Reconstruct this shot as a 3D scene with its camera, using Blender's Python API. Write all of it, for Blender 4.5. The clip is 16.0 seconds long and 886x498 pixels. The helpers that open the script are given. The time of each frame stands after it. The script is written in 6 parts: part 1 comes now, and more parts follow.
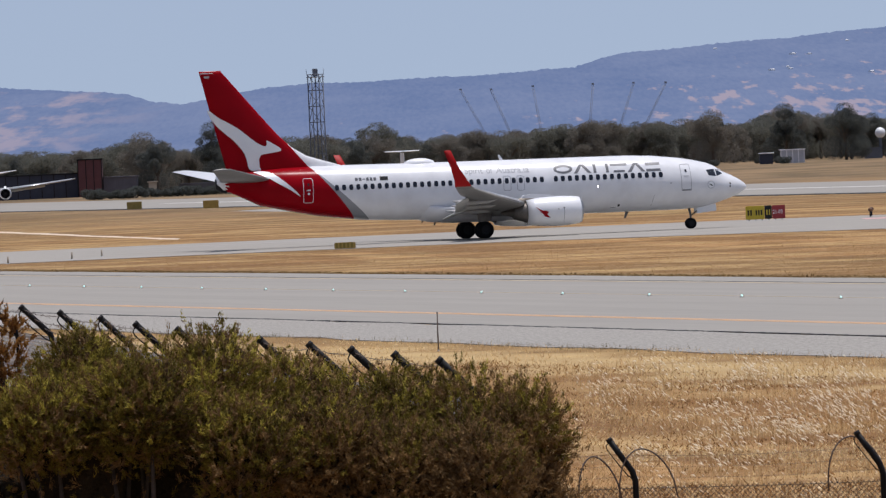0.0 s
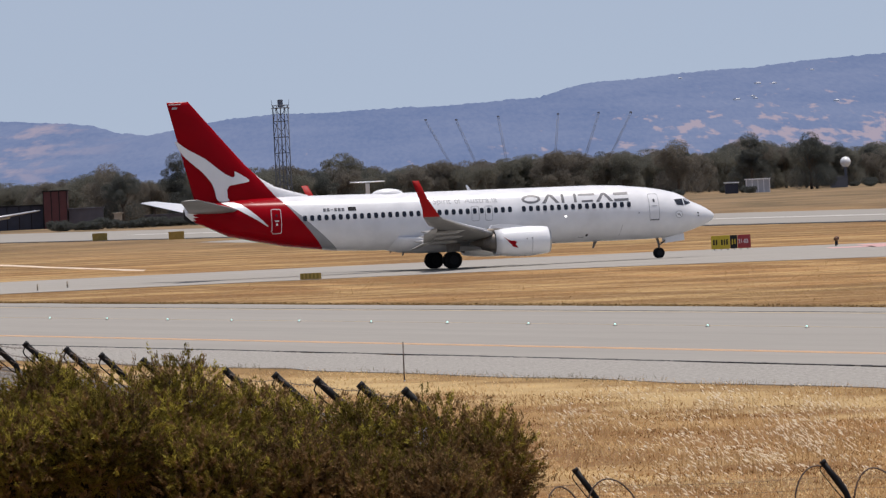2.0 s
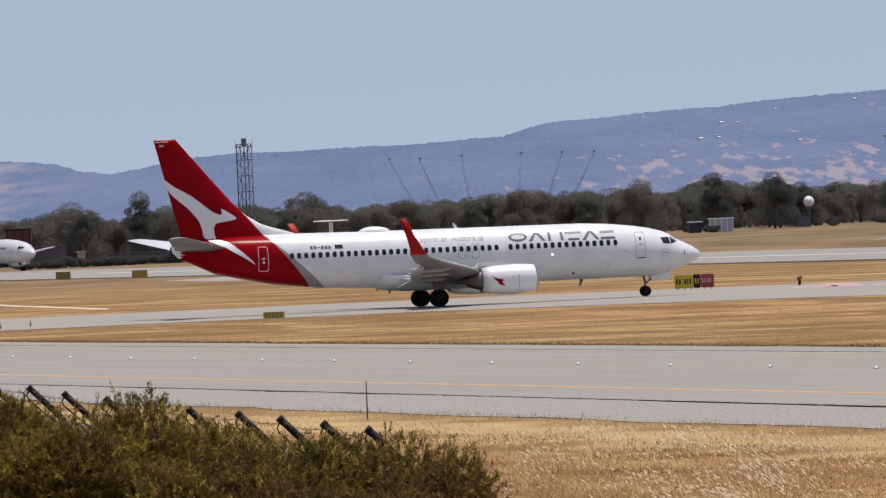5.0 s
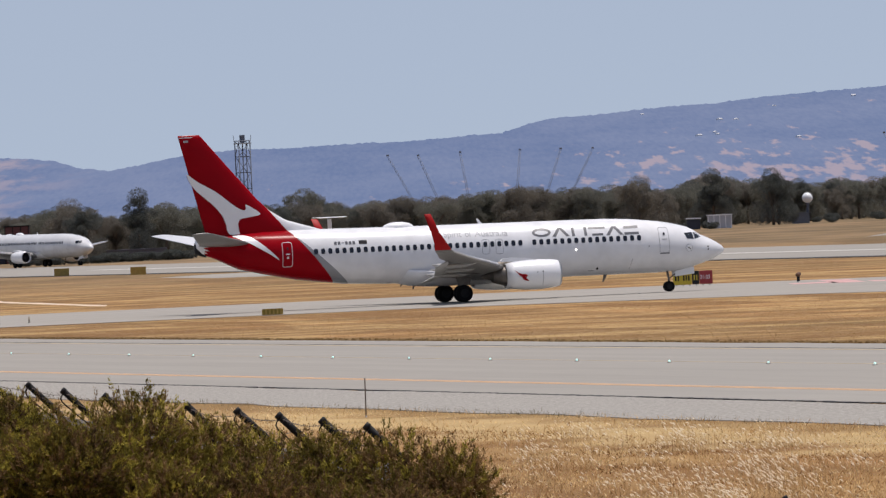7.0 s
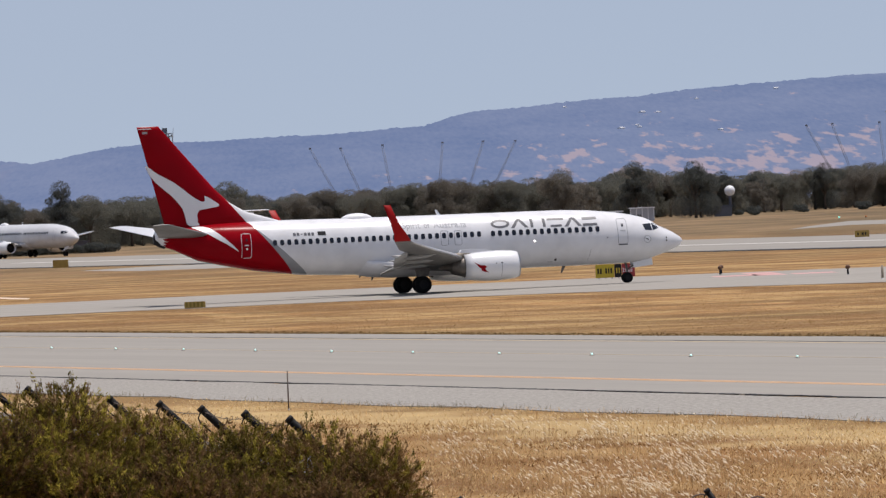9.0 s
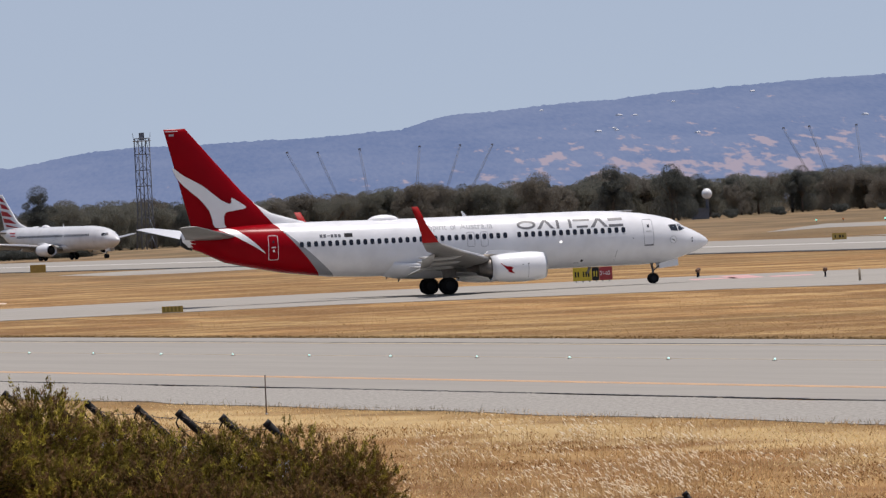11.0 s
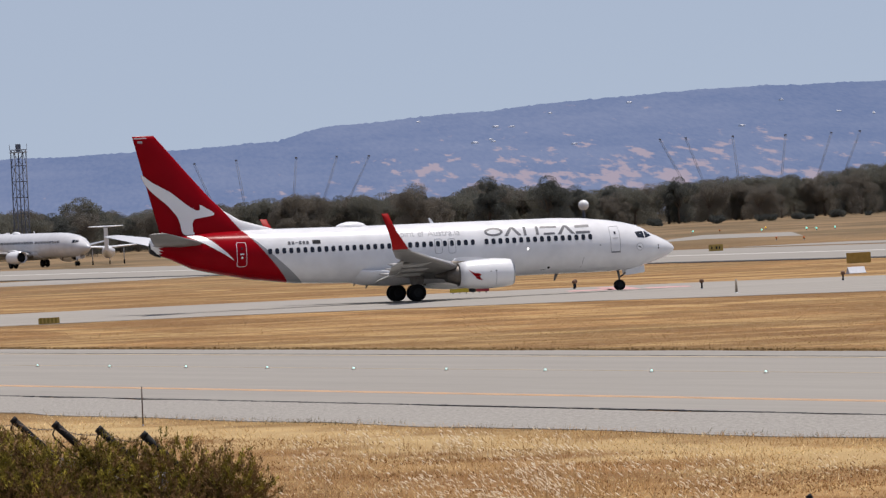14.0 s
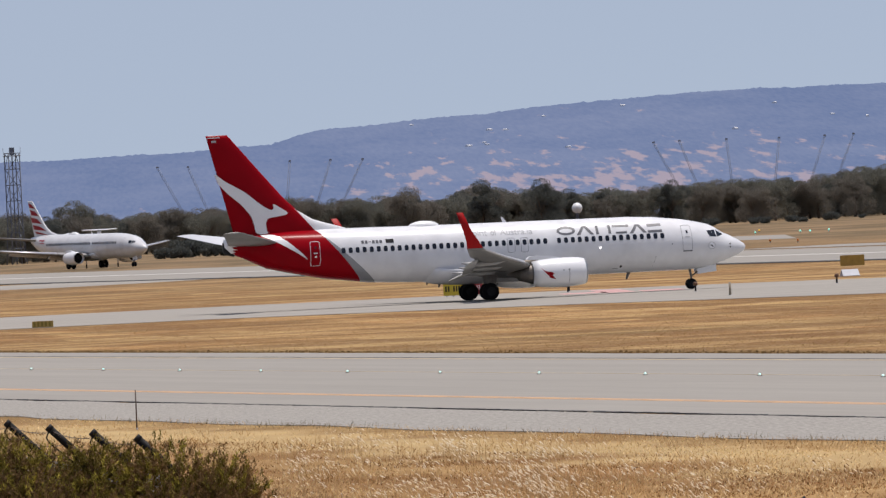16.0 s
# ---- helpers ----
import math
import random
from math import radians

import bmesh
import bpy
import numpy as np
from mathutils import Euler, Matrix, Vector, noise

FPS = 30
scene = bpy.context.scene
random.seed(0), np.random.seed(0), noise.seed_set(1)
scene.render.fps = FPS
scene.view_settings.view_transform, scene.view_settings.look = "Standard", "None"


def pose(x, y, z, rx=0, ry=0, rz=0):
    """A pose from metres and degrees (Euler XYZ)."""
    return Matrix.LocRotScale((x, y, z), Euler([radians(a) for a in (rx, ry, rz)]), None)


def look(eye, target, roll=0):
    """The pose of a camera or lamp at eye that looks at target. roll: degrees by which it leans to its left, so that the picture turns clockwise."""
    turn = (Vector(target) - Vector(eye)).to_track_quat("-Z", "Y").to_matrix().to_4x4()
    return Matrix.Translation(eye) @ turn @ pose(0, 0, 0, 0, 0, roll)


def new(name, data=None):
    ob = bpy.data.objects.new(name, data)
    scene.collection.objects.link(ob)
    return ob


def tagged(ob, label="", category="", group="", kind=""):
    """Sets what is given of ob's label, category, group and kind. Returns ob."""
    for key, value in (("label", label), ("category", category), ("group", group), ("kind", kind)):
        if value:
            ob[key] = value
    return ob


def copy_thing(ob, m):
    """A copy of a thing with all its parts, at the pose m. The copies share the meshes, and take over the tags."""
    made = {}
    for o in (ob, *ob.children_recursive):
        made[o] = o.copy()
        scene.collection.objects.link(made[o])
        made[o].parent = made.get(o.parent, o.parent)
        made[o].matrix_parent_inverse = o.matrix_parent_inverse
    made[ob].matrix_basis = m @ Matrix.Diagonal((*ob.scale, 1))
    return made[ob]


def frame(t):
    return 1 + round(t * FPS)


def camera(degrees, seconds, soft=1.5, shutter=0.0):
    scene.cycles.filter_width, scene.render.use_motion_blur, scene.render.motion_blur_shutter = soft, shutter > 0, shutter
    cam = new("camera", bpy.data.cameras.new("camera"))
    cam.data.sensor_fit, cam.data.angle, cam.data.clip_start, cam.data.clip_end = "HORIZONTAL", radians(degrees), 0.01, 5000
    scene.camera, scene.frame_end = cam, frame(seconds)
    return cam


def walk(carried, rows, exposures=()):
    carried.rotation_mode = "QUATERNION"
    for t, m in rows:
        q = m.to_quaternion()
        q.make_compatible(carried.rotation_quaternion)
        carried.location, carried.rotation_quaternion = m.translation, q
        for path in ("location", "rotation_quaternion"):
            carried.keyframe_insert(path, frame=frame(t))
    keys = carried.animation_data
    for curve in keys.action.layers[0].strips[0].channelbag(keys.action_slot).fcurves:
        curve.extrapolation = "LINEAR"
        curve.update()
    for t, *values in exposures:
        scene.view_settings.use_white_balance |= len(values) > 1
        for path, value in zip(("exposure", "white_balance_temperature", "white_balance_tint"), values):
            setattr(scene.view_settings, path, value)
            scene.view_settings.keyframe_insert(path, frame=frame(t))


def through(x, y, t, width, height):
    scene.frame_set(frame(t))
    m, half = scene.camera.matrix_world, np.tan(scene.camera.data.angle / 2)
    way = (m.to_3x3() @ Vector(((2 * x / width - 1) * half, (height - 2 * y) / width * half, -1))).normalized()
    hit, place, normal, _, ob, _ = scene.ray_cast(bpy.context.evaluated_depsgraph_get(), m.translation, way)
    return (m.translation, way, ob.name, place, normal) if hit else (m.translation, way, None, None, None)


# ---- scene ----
# ---- camera and its way: a long lens on a mound, panning by hand ----
EYE = 6.68
cam = camera(5.16, 16.0, soft=1.35)
walk(cam, [
    (0.0, pose(0, 0, EYE, 89.3968, 2.5499, -0.0268)),
    (0.5, pose(0, 0, EYE, 89.3962, 2.5993, -0.0353)),
    (1.0, pose(0, 0, EYE, 89.4143, 2.6070, -0.0685)),
    (1.5, pose(0, 0, EYE, 89.4564, 2.5984, -0.1505)),
    (2.0, pose(0, 0, EYE, 89.5650, 2.7193, -0.2289)),
    (2.5, pose(0, 0, EYE, 89.6728, 2.7356, -0.2899)),
    (3.0, pose(0, 0, EYE, 89.7763, 2.6926, -0.3846)),
    (3.5, pose(0, 0, EYE, 89.8129, 2.8323, -0.4716)),
    (4.0, pose(0, 0, EYE, 89.8364, 2.6800, -0.4896)),
    (4.5, pose(0, 0, EYE, 89.7979, 2.6438, -0.4524)),
    (4.7, pose(0, 0, EYE, 89.7884, 2.6438, -0.4459)),
    (6.8, pose(0, 0, EYE, 89.7688, 2.6719, -0.4510)),
    (7.0, pose(0, 0, EYE, 89.7622, 2.6719, -0.4510)),
    (7.5, pose(0, 0, EYE, 89.7648, 2.6968, -0.4641)),
    (8.0, pose(0, 0, EYE, 89.7554, 2.7111, -0.5820)),
    (8.5, pose(0, 0, EYE, 89.7353, 2.6881, -0.8010)),
    (9.0, pose(0, 0, EYE, 89.7002, 2.6839, -0.9034)),
    (9.2, pose(0, 0, EYE, 89.6924, 2.6836, -0.9297)),
    (11.3, pose(0, 0, EYE, 89.7227, 2.9370, -1.1134)),
    (11.5, pose(0, 0, EYE, 89.7274, 2.9347, -1.3061)),
    (12.0, pose(0, 0, EYE, 89.7693, 2.7849, -1.6536)),
    (12.5, pose(0, 0, EYE, 89.7769, 2.8554, -1.7748)),
    (13.0, pose(0, 0, EYE, 89.7768, 2.8213, -1.7875)),
    (13.5, pose(0, 0, EYE, 89.7472, 2.8710, -1.7448)),
    (14.0, pose(0, 0, EYE, 89.7468, 2.8456, -1.7559)),
    (14.5, pose(0, 0, EYE, 89.7570, 2.8068, -1.7416)),
    (15.0, pose(0, 0, EYE, 89.7674, 2.8978, -1.7304)),
    (15.5, pose(0, 0, EYE, 89.7630, 2.9141, -1.7279)),
    (16.0, pose(0, 0, EYE, 89.7626, 2.9002, -1.7929)),
], exposures=[(0, -0.06, 6150, 15), (1.0, -0.05, 6200, 15), (2.2, 0.0, 6480, 15), (16, 0.0, 6500, 15)])

# ---- daylight ----
SUN_EL, SUN_AZ = 80.8, 66.0   # degrees above the horizon; clockwise from +y
world = bpy.data.worlds.new("sky")
scene.world = world
world.use_nodes = True
wn = world.node_tree
sky = wn.nodes.new("ShaderNodeTexSky")
sky.sky_type = "NISHITA"
sky.sun_disc = False
sky.sun_elevation, sky.sun_rotation = radians(SUN_EL), radians(SUN_AZ)
sky.air_density, sky.dust_density, sky.ozone_density = 1.0, 0.4, 2.0
# the clear air over the hills stands as deep as the sky some way above them
tcw = wn.nodes.new("ShaderNodeTexCoord")
lift = wn.nodes.new("ShaderNodeVectorMath")
lift.operation = "ADD"
lift.inputs[1].default_value = (0, 0, 0.16)
wn.links.new(tcw.outputs["Generated"], lift.inputs[0])
wn.links.new(lift.outputs[0], sky.inputs["Vector"])
pale = wn.nodes.new("ShaderNodeHueSaturation")
pale.inputs["Saturation"].default_value = 0.64
wn.links.new(sky.outputs[0], pale.inputs["Color"])
wn.links.new(pale.outputs[0], wn.nodes["Background"].inputs[0])
wn.nodes["Background"].inputs[1].default_value = 0.1015

sun = new("sun", bpy.data.lights.new("sun", "SUN"))
sun.data.energy, sun.data.angle, sun.data.color = 3.70, radians(0.53), (1.0, 0.95, 0.87)
sd = Vector((math.sin(radians(SUN_AZ)) * math.cos(radians(SUN_EL)), math.cos(radians(SUN_AZ)) * math.cos(radians(SUN_EL)), math.sin(radians(SUN_EL))))
sun.matrix_world = look(sd * 100, (0, 0, 0))


# ---- materials ----
def mat(name, color, rough=0.6, metal=0.0, vary=0.0, scale=4.0, color2=None, bump=0.0, bump_scale=30.0, spec=0.5, stretch=(1, 1, 1), island=False, coat=0.0, own=0.6, turn=0.0):
    """A surface with its colour varied at two scales and fine relief."""
    m = bpy.data.materials.new(name)
    m.use_nodes = True
    nt, nodes, links = m.node_tree, m.node_tree.nodes, m.node_tree.links
    b = nodes["Principled BSDF"]
    b.inputs["Base Color"].default_value = (*color, 1)
    b.inputs["Roughness"].default_value = rough
    b.inputs["Metallic"].default_value = metal
    b.inputs["Specular IOR Level"].default_value = spec
    b.inputs["Coat Weight"].default_value, b.inputs["Coat Roughness"].default_value = coat, 0.12
    tc = nodes.new("ShaderNodeTexCoord")
    mp = nodes.new("ShaderNodeMapping")
    mp.inputs["Scale"].default_value = stretch
    rot = nodes.new("ShaderNodeMapping")
    rot.inputs["Rotation"].default_value = (0, 0, turn)
    links.new(tc.outputs["Object"], rot.inputs[0])
    links.new(rot.outputs[0], mp.inputs[0])
    if vary or color2:
        n1 = nodes.new("ShaderNodeTexNoise")
        n1.inputs["Scale"].default_value, n1.inputs["Detail"].default_value, n1.inputs["Roughness"].default_value = scale, 6, 0.62
        links.new(mp.outputs[0], n1.inputs["Vector"])
        n2 = nodes.new("ShaderNodeTexNoise")
        n2.inputs["Scale"].default_value, n2.inputs["Detail"].default_value = scale * 9.7, 4
        links.new(mp.outputs[0], n2.inputs["Vector"])
        add = nodes.new("ShaderNodeMix")
        add.inputs[0].default_value = 0.35
        links.new(n1.outputs["Fac"], add.inputs[2])
        links.new(n2.outputs["Fac"], add.inputs[3])
        fac = add.outputs[0]
        if island:
            geo = nodes.new("ShaderNodeNewGeometry")
            a2 = nodes.new("ShaderNodeMix")
            a2.inputs[0].default_value = own
            links.new(fac, a2.inputs[2])
            links.new(geo.outputs["Random Per Island"], a2.inputs[3])
            fac = a2.outputs[0]
        ramp = nodes.new("ShaderNodeValToRGB")
        lo = color2 if color2 else tuple(c * (1 - vary) for c in color)
        hi = color if color2 else tuple(min(1, c * (1 + vary)) for c in color)
        e = ramp.color_ramp.elements
        w = 0.07 + 0.46 * own if island else 0.16
        e[0].position, e[0].color = 0.5 - w, (*lo, 1)
        e[1].position, e[1].color = 0.5 + w, (*hi, 1)
        links.new(fac, ramp.inputs[0])
        links.new(ramp.outputs[0], b.inputs["Base Color"])
    if bump:
        n3 = nodes.new("ShaderNodeTexNoise")
        n3.inputs["Scale"].default_value, n3.inputs["Detail"].default_value = bump_scale, 5
        links.new(mp.outputs[0], n3.inputs["Vector"])
        bp = nodes.new("ShaderNodeBump")
        bp.inputs["Strength"].default_value, bp.inputs["Distance"].default_value = bump, 0.05
        links.new(n3.outputs["Fac"], bp.inputs["Height"])
        links.new(bp.outputs[0], b.inputs["Normal"])
    return m


def leaf_mat(name, c0, c1, scale, through=0.35, own=0.6, stretch=(1, 1, 1)):
    """Leaves that differ one from another and let some light through."""
    m = mat(name, c0, 0.75, color2=c1, scale=scale, island=True, spec=0.06, own=own, stretch=stretch)
    nodes, links = m.node_tree.nodes, m.node_tree.links
    b = nodes["Principled BSDF"]
    tr = nodes.new("ShaderNodeBsdfTranslucent")
    src = b.inputs["Base Color"].links[0].from_socket
    links.new(src, tr.inputs[0])
    mx = nodes.new("ShaderNodeMixShader")
    mx.inputs[0].default_value = through
    links.new(b.outputs[0], mx.inputs[1])
    links.new(tr.outputs[0], mx.inputs[2])
    links.new(mx.outputs[0], nodes["Material Output"].inputs[0])
    return m


def glow(name, color, strength):
    m = mat(name, color, 0.4)
    b = m.node_tree.nodes["Principled BSDF"]
    b.inputs["Emission Color"].default_value = (*color, 1)
    b.inputs["Emission Strength"].default_value = strength
    return m


# paint
M_white = mat("white_paint", (0.80, 0.807, 0.82), 0.32, vary=0.03, scale=1.2, coat=0.2)
M_red = mat("red_paint", (0.29, 0.004, 0.009), 0.3, vary=0.08, scale=0.8, spec=0.1)
M_letter = mat("dark_grey_paint", (0.10, 0.105, 0.12), 0.45, vary=0.1, scale=3)
M_slogan = mat("silver_paint", (0.37, 0.38, 0.40), 0.45, vary=0.1, scale=3)
M_wing = mat("wing_grey", (0.20, 0.197, 0.192), 0.42, vary=0.16, scale=1.5)
M_flap = mat("flap_grey", (0.46, 0.455, 0.44), 0.45, vary=0.14, scale=2)
M_wingtop = mat("pale_slat_metal", (0.60, 0.60, 0.61), 0.3, 0.5, vary=0.1, scale=2)
M_fairing = mat("fairing_grey", (0.36, 0.355, 0.345), 0.45, vary=0.15, scale=2)
# brighter than the tail red to paint in the sun on the winglets
M_winglet = mat("sunlit_winglet_red", (0.36, 0.010, 0.011), 0.45, vary=0.08, scale=0.8, spec=0.1)
M_metal = mat("bare_metal", (0.55, 0.55, 0.56), 0.32, 0.9, vary=0.12, scale=3)
M_dark_metal = mat("burnt_or_shaded_metal", (0.16, 0.145, 0.13), 0.5, 0.7, vary=0.3, scale=4)
M_gearsteel = mat("gear_steel", (0.42, 0.42, 0.43), 0.4, 0.4, vary=0.2, scale=6)
M_tyre = mat("tyre_rubber", (0.014, 0.014, 0.015), 0.9, vary=0.3, scale=8, bump=0.2, spec=0.1)
M_glass = mat("dark_glass", (0.012, 0.016, 0.024), 0.12, spec=0.6)
M_cabin = mat("cabin_pane", (0.012, 0.016, 0.028), 0.3, spec=0.3)
M_line = mat("panel_line", (0.25, 0.26, 0.28), 0.6, vary=0.2, scale=5)
M_black = mat("black_paint", (0.016, 0.016, 0.018), 0.6, vary=0.2, scale=5, spec=0.2)
M_yellow = mat("sign_yellow", (0.50, 0.37, 0.02), 0.5, vary=0.12, scale=3)
M_board = mat("faded_board_yellow", (0.36, 0.24, 0.05), 0.6, vary=0.2, scale=2.5)
M_signred = mat("sign_red", (0.30, 0.025, 0.03), 0.5, vary=0.1, scale=3)
M_bark = mat("bark", (0.13, 0.10, 0.075), 0.9, vary=0.4, scale=3, bump=0.5)
M_steel = mat("galvanised_steel", (0.36, 0.37, 0.38), 0.5, 0.6, vary=0.2, scale=5)
M_post = mat("black_post_coating", (0.007, 0.007, 0.008), 0.55, vary=0.4, scale=12, bump=0.06, spec=0.15)
M_rust = mat("weathered_wire", (0.13, 0.10, 0.085), 0.7, 0.4, vary=0.35, scale=9)
M_timber = mat("grey_timber", (0.30, 0.25, 0.19), 0.85, vary=0.3, scale=6, bump=0.3)
M_linepaint = mat("line_paint", (0.66, 0.36, 0.15), 0.7, color2=(0.45, 0.31, 0.2), scale=1.2)
M_linefaint = mat("worn_line_paint", (0.42, 0.33, 0.20), 0.75, vary=0.2, scale=0.6)
M_joint = mat("tar_joint", (0.014, 0.013, 0.013), 0.8, vary=0.3, scale=0.7)
M_redground = mat("red_glow_paint", (0.52, 0.30, 0.28), 0.8, vary=0.2, scale=0.5)
M_asphalt = mat("weathered_asphalt", (0.316, 0.299, 0.268), 0.95, color2=(0.270, 0.255, 0.230), scale=0.4, bump=0.25, bump_scale=8, stretch=(1, 0.03, 1), spec=0.06, turn=-radians(14.2))
M_asphalt_b = mat("weathered_asphalt_cross", (0.355, 0.335, 0.30), 0.95, color2=(0.27, 0.254, 0.228), scale=0.3, bump=0.25, bump_scale=8, stretch=(0.12, 1, 1), spec=0.04)
M_shoulder = mat("gravelly_asphalt", (0.40, 0.38, 0.345), 0.95, color2=(0.225, 0.212, 0.19), scale=2.2, bump=0.6, bump_scale=12, stretch=(3.0, 0.5, 1), spec=0.05)
M_sand = mat("sandy_track", (0.62, 0.50, 0.38), 0.95, vary=0.15, scale=0.3)


# ---- building blocks ----
def mesh_of(name, bm, *mats, smooth=True):
    me = bpy.data.meshes.new(name)
    bm.to_mesh(me)
    bm.free()
    for m in mats:
        me.materials.append(m)
    if smooth:
        for p in me.polygons:
            p.use_smooth = True
    return me


def part(name, bm, material, parent=None, label="", smooth=True):
    mats = material if isinstance(material, (list, tuple)) else (material,)
    ob = new(name, mesh_of(name, bm, *mats, smooth=smooth))
    if parent:
        ob.parent = parent
    if label:
        ob["label"] = label
    return ob


def thing(name, label, category, m=None, group="", kind=""):
    e = new(name)
    e.empty_display_size = 0.3
    if m is not None:
        e.matrix_basis = m
    return tagged(e, label, category, group, kind)


def box(bm, x0, x1, y0, y1, z0, z1, bevel=0.0, m=None):
    vs = [bm.verts.new((x, y, z)) for x in (x0, x1) for y in (y0, y1) for z in (z0, z1)]
    fs = [bm.faces.new([vs[i] for i in f]) for f in ((0, 1, 3, 2), (4, 6, 7, 5), (0, 4, 5, 1), (2, 3, 7, 6), (0, 2, 6, 4), (1, 5, 7, 3))]
    if bevel:
        r = bmesh.ops.bevel(bm, geom=list({e for f in fs for e in f.edges}), offset=bevel, segments=2, affect="EDGES")
    if m is not None:
        bmesh.ops.transform(bm, matrix=m, verts=vs if not bevel else bm.verts)
    return bm


def tube(bm, pts, radii, sides=8, caps=True):
    """A tube through points, with a radius for each."""
    pts = [Vector(p) for p in pts]
    if not hasattr(radii, "__len__"):
        radii = [radii] * len(pts)
    rings = []
    up = Vector((0.13, 0.21, 0.97)).normalized()
    for i, p in enumerate(pts):
        d = (pts[min(i + 1, len(pts) - 1)] - pts[max(i - 1, 0)]).normalized()
        a = d.cross(up)
        if a.length < 0.05:
            a = d.cross(Vector((1, 0, 0)))
        a.normalize()
        b = d.cross(a)
        rings.append([bm.verts.new(p + radii[i] * (math.cos(2 * math.pi * k / sides) * a + math.sin(2 * math.pi * k / sides) * b)) for k in range(sides)])
    for r0, r1 in zip(rings, rings[1:]):
        for k in range(sides):
            bm.faces.new((r0[k], r0[(k + 1) % sides], r1[(k + 1) % sides], r1[k]))
    if caps:
        bm.faces.new(rings[0][::-1])
        bm.faces.new(rings[-1])
    bmesh.ops.recalc_face_normals(bm, faces=bm.faces)
    return bm


def loft(bm, rings, cap=True):
    """Skin over rings of points, all of one count."""
    vr = [[bm.verts.new(p) for p in r] for r in rings]
    n = len(vr[0])
    for r0, r1 in zip(vr, vr[1:]):
        for k in range(n):
            bm.faces.new((r0[k], r0[(k + 1) % n], r1[(k + 1) % n], r1[k]))
    if cap:
        bm.faces.new(vr[0][::-1])
        bm.faces.new(vr[-1])
    bmesh.ops.recalc_face_normals(bm, faces=bm.faces)
    return bm


def slab(bm, pts, thick):
    """A flat outline (list of Vector) thickened along its normal by thick on both sides."""
    pts = [Vector(p) for p in pts]
    nrm = Vector((0, 0, 0))
    for a, b in zip(pts, pts[1:] + pts[:1]):
        nrm += a.cross(b)
    nrm.normalize()
    f = bm.faces.new([bm.verts.new(p - nrm * thick) for p in pts])
    g = bmesh.ops.extrude_face_region(bm, geom=[f])
    bmesh.ops.translate(bm, vec=nrm * 2 * thick, verts=[v for v in g["geom"] if isinstance(v, bmesh.types.BMVert)])
    bmesh.ops.recalc_face_normals(bm, faces=bm.faces)
    return bm


def tri_mesh(name, tris, material):
    """A mesh of loose triangles from an (n, 3, 3) array."""
    n = len(tris)
    me = bpy.data.meshes.new(name)
    me.vertices.add(3 * n)
    me.vertices.foreach_set("co", np.ascontiguousarray(tris, dtype=np.float32).ravel())
    me.loops.add(3 * n)
    me.loops.foreach_set("vertex_index", np.arange(3 * n, dtype=np.int32))
    me.polygons.add(n)
    me.polygons.foreach_set("loop_start", np.arange(0, 3 * n, 3, dtype=np.int32))
    me.materials.append(material)
    me.update(calc_edges=True)
    return me


# ---- ground ----
def ground_z(x, y):
    """The mound on which the camera stands, falling to the level airfield."""
    l = np.interp(y, [-60, 30, 60, 80, 112, 145], [5.0, 4.6, 3.3, 2.2, 2.0, 0.0])
    r = np.interp(y, [-60, 30, 60, 80, 105, 121], [5.0, 4.6, 3.3, 1.8, 0.2, 0.0])
    w = np.clip((x + 0.2) / 1.6, 0, 1)
    w = w * w * (3 - 2 * w)
    return l * (1 - w) + r * w


